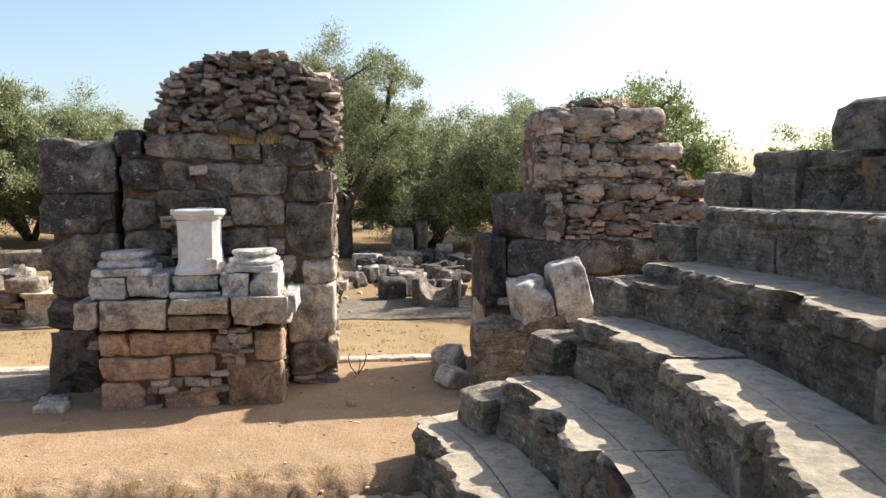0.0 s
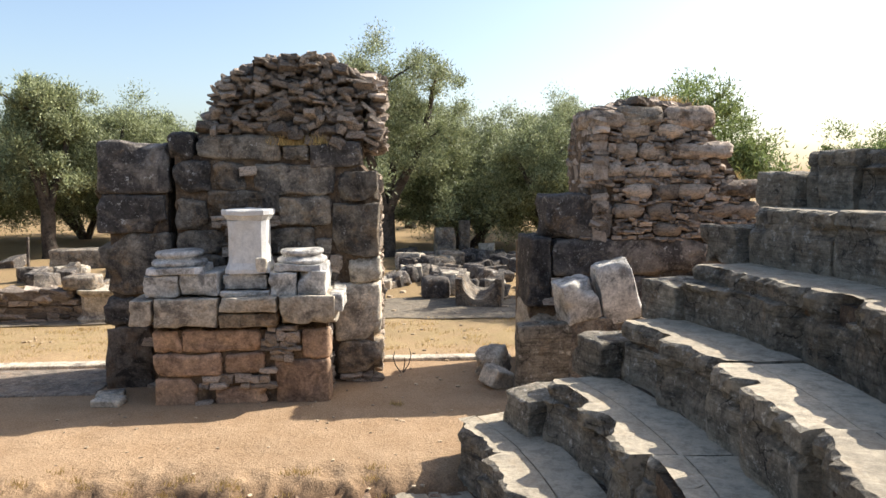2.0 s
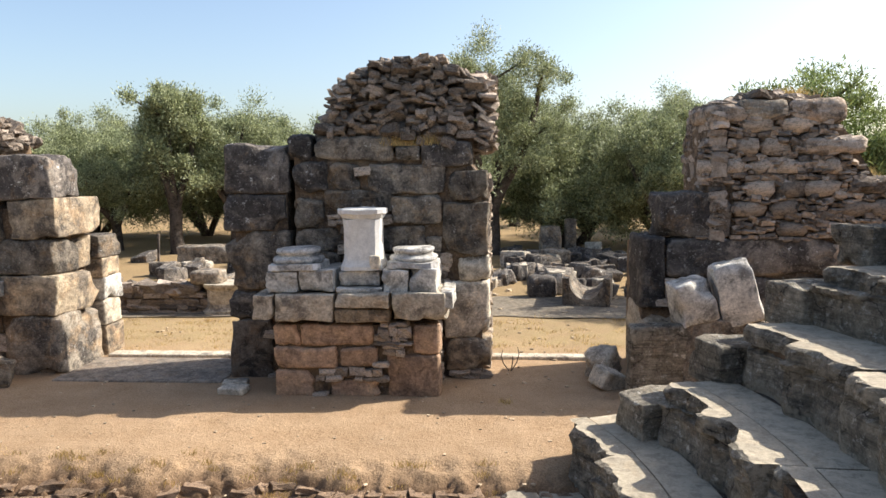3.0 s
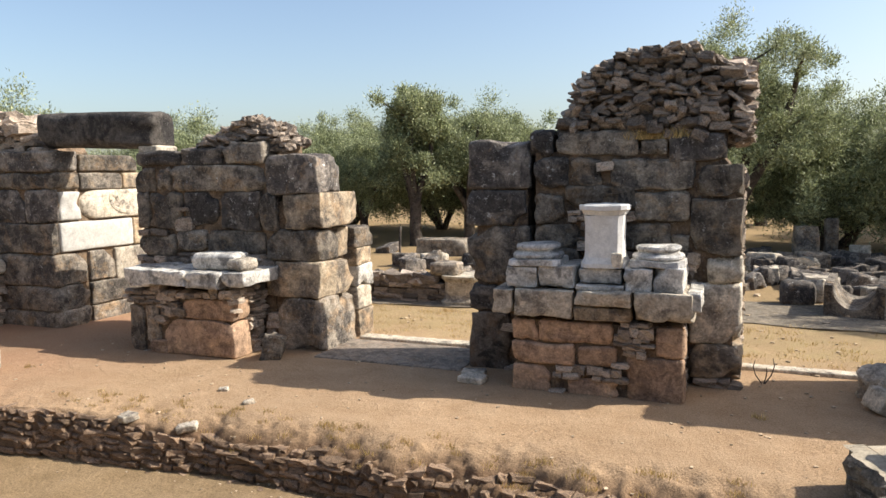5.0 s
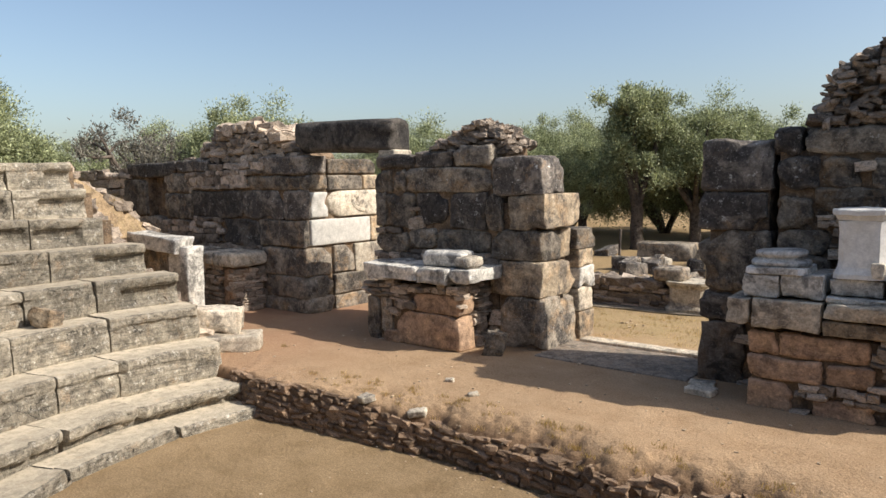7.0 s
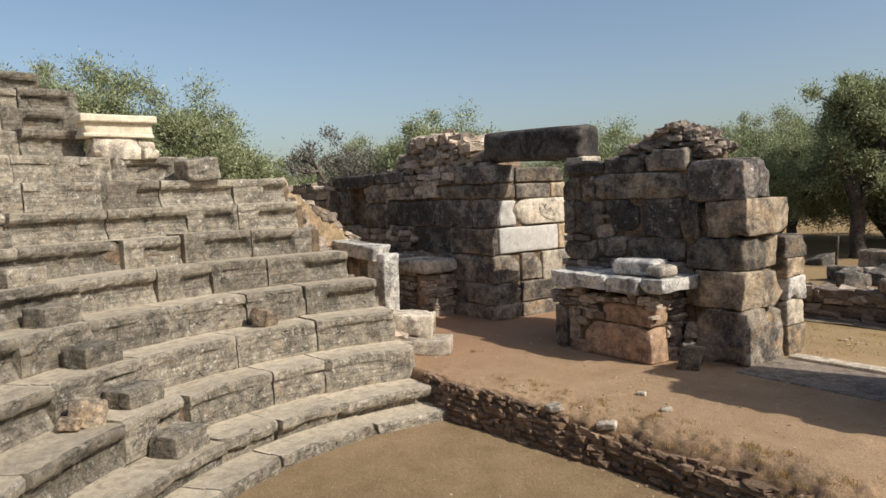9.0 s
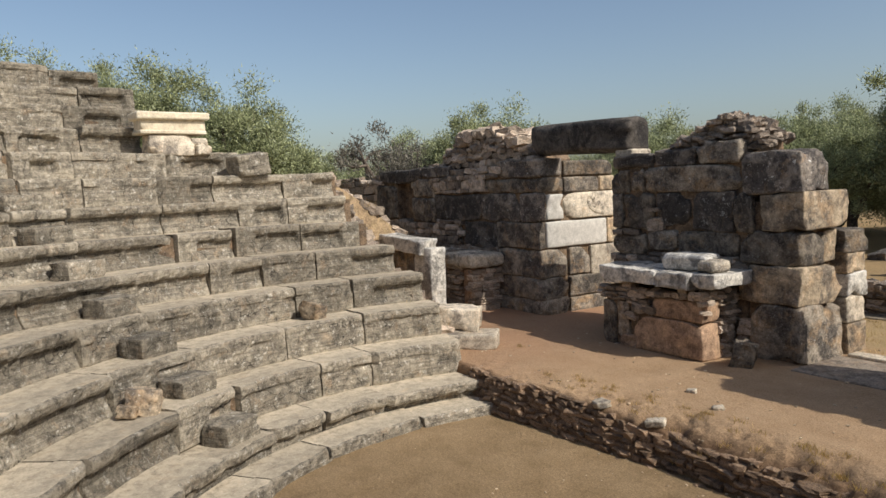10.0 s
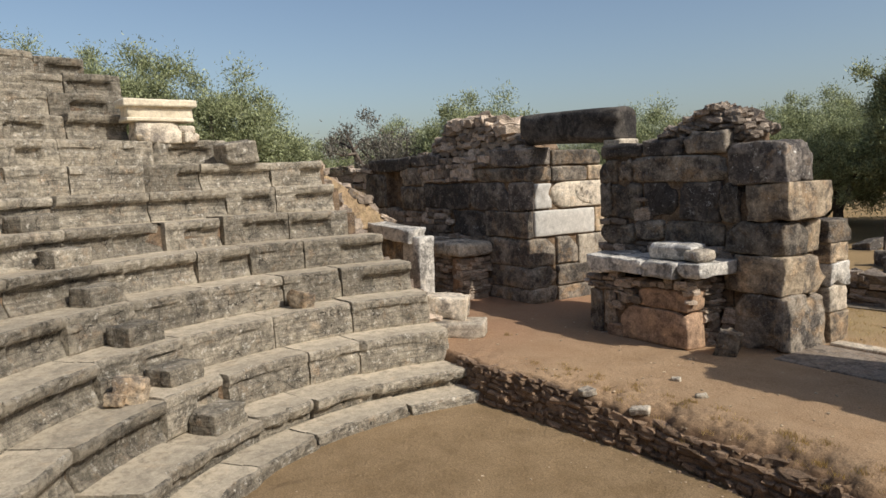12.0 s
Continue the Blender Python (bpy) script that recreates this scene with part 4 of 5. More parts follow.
for x0, x1, m in [(-15.3, -14.9, M_ASHLAR), (-14.85, -14.4, M_PALE), (-14.35, -13.9, M_ASHLAR), (-13.85, -13.45, M_PALE), (-13.4, -12.7, M_PALE)]:
    part_block("cornice_stone", (x0 + x1) / 2, 8.52, 1.1, x1 - x0, 0.9, 0.28, m, ped_c, 0.05, 0.02, 4)

# wall at the right, behind the seat ends
E_blocks = [(1.75, 2.05, 0.95, 1.85, M_BLACK, 0.9), (2.06, 4.2, 1.35, 1.83, M_BLACK, 0), (1.95, 2.86, 1.84, 2.41, M_BLACK, 0.55), (1.75, 2.35, -0.05, 0.94, M_PALE, 0.9), (2.37, 3.6, 0.2, 1.33, M_BLACK, 0)]
topE = piecewise([(2.45, 3.1), (2.6, 3.36), (2.75, 3.52), (3.1, 3.68), (3.7, 3.66), (4.1, 3.48), (4.25, 3.25), (4.4, 2.95), (4.6, 2.68), (4.85, 2.5)], 0.05, 2.0)
wall_e, he = ashlar_wall("stage_wall", "rubble wall stump of rounded fieldstones on dark ashlar courses", 1.72, 4.85, W, 1.2, lambda x: 1.8, E_blocks, 60)
he.material = M_STUMP
core_mesh("stump_core", 2.55, 4.75, W + 0.08, W + 1.1, lambda x: topE(x) - 0.03, wall_e, z0=1.7)
he2 = StoneHeap(wall_e, 150, "fieldstone", rounded=True)
taken = [(1.95, 2.84, 1.86, 2.46)]
zc = 1.95
while zc < 3.4:
    hgt = he2.rng.uniform(0.17, 0.24)
    xc = 2.55 + he2.rng.uniform(0, 0.2)
    while xc < 4.8:
        wd = he2.rng.uniform(0.22, 0.42)
        if he2.rng.random() < 0.72 and zc + hgt / 2 < topE(xc) - 0.22 and not (xc - wd / 2 < 2.84 and zc < 2.5):
            he2.add(xc, W + 0.085, zc, wd, 0.24, hgt, he2.rng.normal(0, 6), he2.rng.normal(0, 6), he2.rng.normal(0, 6))
            taken.append((xc - wd / 2 + 0.05, xc + wd / 2 - 0.05, zc - hgt / 2 + 0.04, zc + hgt / 2 - 0.04))
        xc += wd * 1.08
    zc += hgt * 1.22
he2.done()
rubble_face(he, 2.5, 4.8, 1.82, lambda x: topE(x) - 0.22, W + 0.02, taken, size=(0.07, 0.2), height=(0.035, 0.075), loose=2)
rubble_face(he, W, W + 1.1, 1.8, lambda u: 3.5, 0, (), size=(0.12, 0.3), height=(0.06, 0.12), at=lambda u, d, z: (2.6 + d, u, z, 90))
rubble_face(he, 4.2, 5.0, 0.0, lambda x: 1.84, W, (), size=(0.16, 0.36), height=(0.07, 0.17))
for x0, x1, z0, z1 in [(2.5, 3.0, 3.26, 3.5), (2.9, 3.5, 3.3, 3.55), (3.5, 4.2, 3.24, 3.55), (3.7, 4.45, 2.85, 3.08), (4.25, 4.9, 2.36, 2.6)]:
    part_block("capping_stone", (x0 + x1) / 2, W + 0.35, (z0 + z1) / 2, x1 - x0, 0.8, z1 - z0, M_STUMP if z0 < 3.3 else M_ASHLAR, wall_e, 0.09, 0.03, 4)
jumble_top(he, 2.7, 4.1, W + 0.1, W + 1.0, lambda x: topE(x) - 0.04, 70, (0.07, 0.2))
he.done(M_STUMP_JOINED)

# thresholds
for x0, x1, y0, y1, z in [(-5.98, -3.68, 8.7, 9.9, 0.0), (-5.9, -3.7, 9.95, 10.2, 0.03), (-0.15, 1.7, 9.95, 10.15, 0.03)]:
    t = part_block("threshold", (x0 + x1) / 2, (y0 + y1) / 2, z - 0.08, x1 - x0, y1 - y0, 0.2, M_SLAB if y0 < 9 else M_PALE, None, 0.02, 0.006, 2)
    tagged(t, "worn flat threshold slab in the doorway", "threshold", "doorway thresholds")
for x, y, w, d, rz in [(-3.42, 8.55, 0.32, 0.2, 12), (-3.35, 8.3, 0.34, 0.24, -8)]:
    t = part_block("paving_stone", x, y, 0.04, w, d, 0.09, M_PALE, None, 0.02, 0.008, 2, (0, 0, rz))
    tagged(t, "small flat pale stone lying at the wall's foot", "stone block", "flat stones at the wall's foot")


# ---------------------------------------------------------------- trees
def tube(path, radii, sides=7):
    verts, faces = [], []
    for i, (p, r) in enumerate(zip(path, radii)):
        d = (path[min(i + 1, len(path) - 1)] - path[max(i - 1, 0)])
        d = d / max(1e-6, np.linalg.norm(d))
        u = np.cross(d, (0.3, 0.9, 0.2))
        u /= np.linalg.norm(u)
        v = np.cross(d, u)
        for k in range(sides):
            a = 2 * math.pi * k / sides
            verts.append(p + (u * math.cos(a) + v * math.sin(a)) * r * (1 + 0.15 * math.sin(3 * a + i)))
    for i in range(len(path) - 1):
        for k in range(sides):
            a, b = i * sides + k, i * sides + (k + 1) % sides
            faces.append((a, b, b + sides, a + sides))
    return verts, faces


def make_tree(name, label, height, spread, trunk_h, leaves, leaf_mat, seed, leaf=0.1, lean=0.0, limbs=6, clumps=150, radius=0.5, droop=0.0):
    """Trunk with forking limbs, and a crown of small leaves gathered in loose clumps round the limb ends."""
    rng = np.random.default_rng(seed)
    tree = thing(name, label, "tree")
    V, F, ends = [], [], []

    def add(path, radii):
        v, f = tube(path, radii)
        F.extend(tuple(k + len(V) for k in q) for q in f)
        V.extend(v)
    top = np.array([lean, lean * 0.3, trunk_h])
    path = [np.array([0, 0, -0.3]), np.array([0.02, 0.05, 0.2]), top * 0.5 + rng.normal(0, 0.06, 3), top]
    r0 = height * 0.042
    add(path, [r0 * 1.5, r0 * 1.1, r0 * 0.9, r0 * 0.8])
    for i in range(limbs):
        az = 2 * math.pi * (i + rng.uniform(-0.3, 0.3)) / limbs
        rad = spread * rng.uniform(0.35, 0.8)
        hz = height * rng.uniform(0.55, 0.9) - rad * 0.25
        end = np.array([math.cos(az) * rad + lean, math.sin(az) * rad, hz])
        mid = (top + end) / 2 + np.array([math.cos(az), math.sin(az), 0]) * rad * 0.12 + rng.normal(0, 0.12, 3)
        path = [top - (0, 0, 0.15), top * 0.65 + mid * 0.35, mid, mid * 0.4 + end * 0.6, end]
        add(path, [r0 * 0.62, r0 * 0.5, r0 * 0.38, r0 * 0.25, r0 * 0.1])
        ends.append(end)
        for _ in range(4):
            base = mid + (end - mid) * rng.uniform(0, 0.7)
            tip = base + rng.normal(0, 1, 3) * np.array([0.42, 0.42, 0.28]) * spread * 0.6 + (0, 0, height * 0.08)
            tip[2] = min(max(tip[2], trunk_h * 1.0), height * 0.85)
            add([base, (base + tip) / 2 + rng.normal(0, 0.08, 3), tip], [r0 * 0.25, r0 * 0.16, r0 * 0.05])
            ends.append(tip)
            ends.append((base + tip) / 2)
    link_mesh("trunk", V, F, M_BARK, tree)
    ends = np.array(ends)
    near = ends[rng.integers(0, len(ends), clumps)] + rng.normal(0, 1, (clumps, 3)) * np.array([0.15, 0.15, 0.1]) * spread
    # half of the clumps fill out an uneven dome
    az = rng.uniform(0, 2 * math.pi, clumps)
    up = rng.uniform(-0.55, 1.0, clumps)
    rr = rng.uniform(0.5, 1.0, clumps) ** 0.6 * (0.85 + 0.15 * np.sin(az * 3 + seed) + 0.1 * np.sin(az * 5 + up * 4))
    flat = np.sqrt(np.maximum(0, 1 - up * up)) * rr
    mid_z = trunk_h * 0.9 + (height - trunk_h * 0.9) * 0.45
    dome = np.stack([np.cos(az) * flat * spread + lean, np.sin(az) * flat * spread, mid_z + up * rr * (height - mid_z)], 1)
    centres = np.where((rng.random(clumps) < 0.62)[:, None], dome, near)
    k = min(len(ends), clumps)
    centres[:k] = ends[:k]
    centres[:, 2] = np.clip(centres[:, 2], trunk_h * 0.8, height * 0.95)
    per = leaves // clumps
    n = per * clumps
    c = np.repeat(centres, per, 0)
    size = np.repeat(rng.uniform(0.55, 1.25, clumps), per)[:, None] * radius
    pos = c + rng.normal(0, 1, (n, 3)) * size * np.array([0.47, 0.47, 0.43])
    pos[:, 2] -= droop * np.abs(rng.normal(0, 0.3, n))
    away = pos - c + np.array([0, 0, 0.25])
    d = away / np.maximum(np.linalg.norm(away, axis=1, keepdims=True), 1e-6) + rng.normal(0, 0.6, (n, 3))
    d /= np.linalg.norm(d, axis=1, keepdims=True)
    s = np.cross(d, rng.normal(0, 1, (n, 3)))
    s /= np.maximum(np.linalg.norm(s, axis=1, keepdims=True), 1e-6)
    ln = (leaf * rng.uniform(0.7, 1.4, n))[:, None]
    v = np.stack([pos - d * ln * 0.55 - s * ln * 0.23, pos - d * ln * 0.55 + s * ln * 0.23, pos + d * ln * 0.75], 1).reshape(-1, 3)
    me = bpy.data.meshes.new("crown")
    me.vertices.add(len(v))
    me.vertices.foreach_set("co", v.ravel())
    me.loops.add(3 * n)
    me.loops.foreach_set("vertex_index", np.arange(3 * n))
    me.polygons.add(n)
    me.polygons.foreach_set("loop_start", np.arange(n) * 3)
    me.materials.append(leaf_mat)
    me.update()
    crown = new("crown", me)
    crown.parent = tree
    crown["kind"] = "stuff"
    return tree


OLIVE = "grey-green olive tree with a forked trunk behind the ruins"
tree_a = make_tree("olive_tree", OLIVE, 7.2, 3.3, 1.5, 105000, M_LEAF, 1, 0.066, clumps=230, limbs=7, radius=0.43)
tree_b = make_tree("olive_tree", OLIVE, 5.6, 2.7, 1.25, 95000, M_LEAF, 2, 0.066, clumps=190, limbs=6, radius=0.42)
tree_c = make_tree("olive_tree", OLIVE, 5.2, 2.9, 0.9, 98000, M_LEAF, 3, 0.068, clumps=260, limbs=7, radius=0.5)
tree_d = make_tree("leafy_tree", "fresh green tree with thin upright branches behind the wall stump", 5.0, 1.7, 1.2, 36000, M_LEAF_GREEN, 4, 0.075, limbs=7, clumps=170, radius=0.34)
tree_e = make_tree("grey_bush", "half-bare greyish bush beyond the wall", 5.3, 1.9, 0.6, 14000, M_LEAF_GREY, 5, 0.09, limbs=8, clumps=110, radius=0.42)
tree_f = make_tree("olive_tree", "tall slim olive tree with a pointed top behind the ruins", 6.2, 1.25, 1.6, 60000, M_LEAF, 9, 0.08, limbs=6, clumps=130, radius=0.42)
tree_f.matrix_basis = pose(-10.9, 23.4, 0)
tree_a.matrix_basis = pose(-0.15, 23.0, 0)
tree_b.matrix_basis = pose(-9.6, 25.5, 0.1)
tree_c.matrix_basis = pose(3.2, 26.0, 0, 0, 0, 30)
tree_d.matrix_basis = pose(6.9, 15.6, 0.1)
tree_e.matrix_basis = pose(-22.0, 11.4, 0)
for src, x, y, z, rz, s in [(tree_b, 5.4, 23.0, -0.2, 70, 0.95), (tree_b, -22.2, 5.9, 0, 30, 1.1), (tree_c, -9.0, 27.5, 0.1, 120, 0.98), (tree_b, -13.6, 24.5, 0, 200, 0.82), (tree_c, -16.6, 24.0, 0, 20, 0.9), (tree_b, -14.8, 17.0, 0, 310, 0.82),
                            (tree_b, -19.7, 13.7, 0, 80, 0.98), (tree_a, -22.6, 2.3, 0, 40, 0.95), (tree_b, -33.0, 11.5, 0, 0, 0.8), (tree_c, -31.0, 12.8, 0, 140, 0.9), (tree_c, -22.5, 20.8, 0, 250, 0.72),
                            (tree_d, 11.7, 17.0, 0, 120, 0.82), (tree_c, -5.0, 33.0, -0.6, 10, 1.1), (tree_b, 1.0, 34.0, 0.2, 160, 1.1), (tree_c, -20.0, 33.0, 0.2, 90, 1.15), (tree_c, -27.0, 28.0, 0.1, 30, 1.1), (tree_b, 8.0, 31.0, 0.2, 220, 1.1),
                            (tree_c, 2.6, 25.0, -1.0, 77, 1.05), (tree_c, 6.0, 25.5, -0.9, 190, 1.1), (tree_c, -2.5, 28.0, -0.9, 260, 1.1), (tree_b, -7.0, 30.0, -0.8, 15, 1.1), (tree_c, -12.5, 30.0, -0.9, 15, 1.1), (tree_c, -17.0, 29.0, -0.9, 95, 1.1), (tree_c, -23.6, 3.2, 0.9, 60, 1.12), (tree_a, -20.5, -1.5, 0, 200, 0.95), (tree_c, -34.0, 20.0, 0.1, 300, 1.1)]:
    t = copy_thing(src, pose(x, y, z, 0, 0, rz))
    t.scale = (s, s, s)


# ---------------------------------------------------------------- things at the ends of the seat rows
# radial stair of half-height steps through the left seats
stair = thing("stair", "narrow stair of half-height marble steps cut into the seat rows", "stair")
for n in range(1, 8):
    r = ROW_R + ROW_D * n
    a = radians(211.8 - 0.2 * n)
    top = ROW_Z + ROW_H * n - ROW_H * 0.5
    rr = r - 0.21
    part_block("step", CX + rr * math.cos(a), CY + rr * math.sin(a), top - 0.15, 0.42, 0.54, 0.3, M_SEAT, stair, 0.012, 0.014, 3, (0, 0, math.degrees(a)))
stair_r = thing("stair", "worn marble steps along the end of the seat rows", "stair")
for n in range(2, 7):
    r = ROW_R + ROW_D * n
    _, a1 = row_span(n + 1, r)
    a = a1 + 0.24 / r
    top = ROW_Z + (ROW_H + 0.043) * n - ROW_H * 0.42
    rr = r + 0.28
    part_block("step", CX + rr * math.cos(a), CY + rr * math.sin(a), top - 0.19, 0.75, 0.5, 0.38, M_SEAT, stair_r, 0.02, 0.022, 5, (0, 0, math.degrees(a)))

LOOSE = [
    ("stone_slab", 1.98, 8.25, 0.42, 1.05, 0.22, 0.94, M_SEAT, (0, 0, 4), "upright grey stone slab at the end of the seat rows", "stone slab"),
    ("stone_block", 2.55, 8.45, 0.46, 0.95, 0.6, 0.98, M_ASHLAR, (0, 0, 2), "grey block set behind the upright slab", "stone block"),
    ("stone_block", 2.2, 8.33, 1.15, 0.42, 0.4, 0.5, M_MARBLE, (0, -13, 8), "broken pale marble block leaning on the seats", "stone block"),
    ("stone_block", 2.7, 8.35, 1.26, 0.44, 0.42, 0.72, M_MARBLE, (0, -15, -6), "broken pale marble block leaning on its neighbour", "stone block"),
    ("fallen_stone", 1.3, 8.7, 0.1, 0.34, 0.3, 0.24, M_PALE, (8, 20, 30), "pale broken stone lying by the doorway", "stone block"),
    ("fallen_stone", 1.3, 9.2, 0.16, 0.4, 0.36, 0.36, M_PALE, (-6, -18, 60), "pale broken stone lying by the doorway", "stone block"),
    ("seat_fragment", -10.25, 6.3, 0.1, 1.0, 0.55, 0.28, M_PALE, (0, 0, 48), "flat marble block at the foot of the seats", "stone block"),
    ("seat_fragment", -10.6, 6.3, 0.44, 0.85, 0.5, 0.4, M_PALE, (0, 4, 48), "rounded pale marble seat fragment on a flat block", "stone block"),
    ("stone_slab", -13.2, 7.35, 0.72, 0.56, 0.4, 1.46, M_MARBLE, (0, 1, 10), "upright pale marble slab beside the pedestal", "stone slab"),
    ("stone_slab", -13.75, 7.15, 1.52, 1.35, 0.5, 0.3, M_MARBLE, (0, 5, 12), "broken slab lying across the upright stone", "stone slab"),
    ("stone_slab", -13.9, 7.3, 0.7, 0.9, 0.42, 1.38, M_ASHLAR, (0, 0, 5), "grey upright slab beside the pedestal", "stone slab"),
    ("stone_block", -14.35, 2.5, 3.68, 0.5, 0.8, 0.38, M_PALE, (0, 0, 6), "grey marble block carrying the cornice block", "stone block"),
    ("stone_block", -14.3, 3.06, 3.58, 0.4, 0.3, 0.18, M_PALE, (0, 0, 20), "small grey stone wedged beside the block", "stone block"),
    ("stone_block", -14.3, 3.05, 3.73, 0.36, 0.28, 0.15, M_PALE, (0, 0, -10), "small grey stone wedged beside the block", "stone block"),
    ("seat_fragment", -13.75, 3.8, 3.27, 0.6, 0.62, 0.4, M_SEAT, (7, 3, 5), "tilted pale seat fragment on the top row", "stone block"),
    ("standing_stone", -17.7, 7.3, 1.95, 0.3, 0.62, 1.0, M_PALE, (0, 0, 0), "pale upright stone at the edge of the bank", "stone slab"),
]
for name, x, y, z, w, dd, h, m, turn, label, cat in LOOSE:
    tagged(part_block(name, x, y, z, w, dd, h, m, None, 0.025, 0.022, 5, turn), label, cat)

tagged(part_block("column_drum", 5.1, 5.55, 3.06, 1.1, 1.4, 0.62, M_ASHLAR, None, 0.2, 0.03, 3, (0, -6, 12)), "rounded grey stone lying on the upper seats", "stone block")

cornice = thing("cornice_block", "clean cream marble cornice block lying on the top seats", "stone block", at=(-14.3, 2.55, 3.87))
M_CREAM = stone("cream_marble", (0.66, 0.57, 0.42), (0.55, 0.46, 0.33), (0.62, 0.5, 0.34), 0.58, 0.62, 0.75, (0.7, 0.63, 0.5), 0.03, 0.2, 0.7, grain=0.5)
part_block("body", -0.03, 0, 0.17, 0.5, 1.16, 0.32, M_CREAM, cornice, 0.025, 0.008, 3, (0, 0, 6))
part_block("upper_moulding", 0.0, 0, 0.33, 0.62, 1.3, 0.14, M_CREAM, cornice, 0.03, 0.008, 3, (0, 0, 6))
part_block("lower_moulding", -0.02, 0, 0.035, 0.53, 1.2, 0.07, M_CREAM, cornice, 0.03, 0.008, 3, (0, 0, 6))

# earth slope beside the left row ends
def slope_height(x, v):
    r = -(x - CX)
    top = min(3.1, ROW_Z + ROW_H * max(0.0, (r - ROW_R) / ROW_D) - 0.5)
    return max(-0.1, top * (1 - v ** 1.3 * (0.55 if x < -14.5 else 1.0)) - 0.05)


def slope_y(x, v):
    return 5.4 + v * (2.4 if x < -14.5 else 1.3)


verts, faces = [], []
xs = np.linspace(-9.75, -19.5, 60)
vs = np.linspace(0, 1, 14)
for x in xs:
    for v in vs:
        y = slope_y(x, v)
        verts.append((x, y, slope_height(x, v) + 0.05 * noise.noise((x * 2, y * 2, 0)) + 0.03 * noise.noise((x * 6, y * 6, 3))))
for i in range(len(xs) - 1):
    for j in range(len(vs) - 1):
        a = i * len(vs) + j
        faces.append((a, a + 1, a + 1 + len(vs), a + len(vs)))
tagged(link_mesh("earth_slope", verts, faces, M_SLOPE), "earth slope with dry grass and stones beside the seats", "bank", kind="structure")
slope_stones = thing("rubble", "loose pale stones tumbled down the earth slope", "stones", kind="stuff")
hs = StoneHeap(slope_stones, 40)
for _ in range(230):
    x, v = hs.rng.uniform(-16.5, -10.4), hs.rng.uniform(0.1, 0.85)
    s = hs.rng.uniform(0.08, 0.34)
    hs.add(x, slope_y(x, v), slope_height(x, v) + 0.04, s * 1.3, s, s * 0.6, hs.rng.uniform(0, 180), hs.rng.normal(0, 12), hs.rng.normal(0, 12))
hs.done()

# low rubble wall closing the bank at the far side
side_wall = thing("side_wall", "low rubble wall along the far edge of the bank", "ruined wall")
core_mesh("core", -24.0, -16.5, 9.3, 10.0, lambda x: 3.0, side_wall)
hw = StoneHeap(side_wall, 120)
rubble_face(hw, -24.0, -18.7, 1.2, piecewise([(-24, 3.1), (-18, 3.05)], 0.06), 9.2, (), size=(0.2, 0.5), height=(0.09, 0.2))
hw.done()

# ---------------------------------------------------------------- field of ruins behind the stage building
far_wall = thing("low_wall", "low rubble wall beyond the path, coloured dark for tree shade", "ruined wall")
core_mesh("core", -12.5, -5.75, 13.35, 13.8, lambda x: 0.45, far_wall)
# brown stone instead of pale rubble: tree shade put into the wall's colour
hw = StoneHeap(far_wall, 110, material=M_STUMP)
rubble_face(hw, -12.5, -5.7, -0.02, piecewise([(-12, 0.5), (-5, 0.52)], 0.05), 13.3, (), size=(0.16, 0.4), height=(0.08, 0.16))
jumble_top(hw, -12.4, -5.8, 13.35, 13.8, lambda x: 0.52, 60, (0.12, 0.3))
hw.done(M_STUMP_JOINED)
pier = thing("small_pier", "pale marble pier with moulded foot beside the low wall", "pier", at=(-5.35, 13.5, 0))
lathe_square("shaft", [(1.15, -0.02, 0), (1.15, 0.08, 0), (1.0, 0.14, 0), (0.94, 0.2, 0), (0.94, 0.48, 0), (1.08, 0.55, 0), (1.1, 0.6, 0)], 0.75, 0.7, M_PALE, pier)
tagged(part_block("stone_block", -5.75, 13.5, 0.72, 0.62, 0.5, 0.26, M_ASHLAR, None, 0.06, 0.02, 5), "grey worn block lying on the pier", "stone block")
rng = rng_next()
tagged(part_block("stone_block", -8.9, 21.2, 0.3, 1.7, 0.8, 0.6, M_ASHLAR, None, 0.05, 0.02, 3, (0, 0, 4)), "long grey block under the olive tree", "stone block")
FIELD = [(-0.4, 1.6, 16.2, 18.0, 14), (1.2, 4.4, 15.2, 20.5, 42), (0.4, 4.8, 18.5, 22.5, 36), (-9.5, -6.0, 15.0, 20.0, 22), (-13.0, -8.0, 17.0, 22.0, 12), (4.0, 8.0, 14.5, 20.0, 10), (-3.5, -0.3, 14.0, 20.0, 10)]
for x0, x1, y0, y1, count in FIELD:
    for _ in range(count):
        x, y = rng.uniform(x0, x1), rng.uniform(y0, y1)
        w, dd, h = rng.uniform(0.25, 0.8), rng.uniform(0.25, 0.55), rng.uniform(0.18, 0.5)
        # mix weighted to dark stone, which carries the trees' shade in its colour
        m = [M_PALE, M_ASHLAR, M_BLACK, M_ASHLAR, M_BLACK, M_BLACK, M_BLACK, M_BLACK][int(rng.integers(0, 8))]
        ob = part_block("ruin_block", x, y, ground_height(x, y) + h * 0.36, w, dd, h, m, None, 0.025, 0.03, 5, (rng.normal(0, 9), rng.normal(0, 9), rng.uniform(0, 180)))
        tagged(ob, {M_PALE: "pale broken stone block on the dry ground", M_ASHLAR: "grey broken stone block on the dry ground", M_BLACK: "broken stone block on the dry ground, darkened for tree shade", M_MARBLE: "white marble fragment on the dry ground"}[m], "stone block", "scattered blocks of the ruin field")
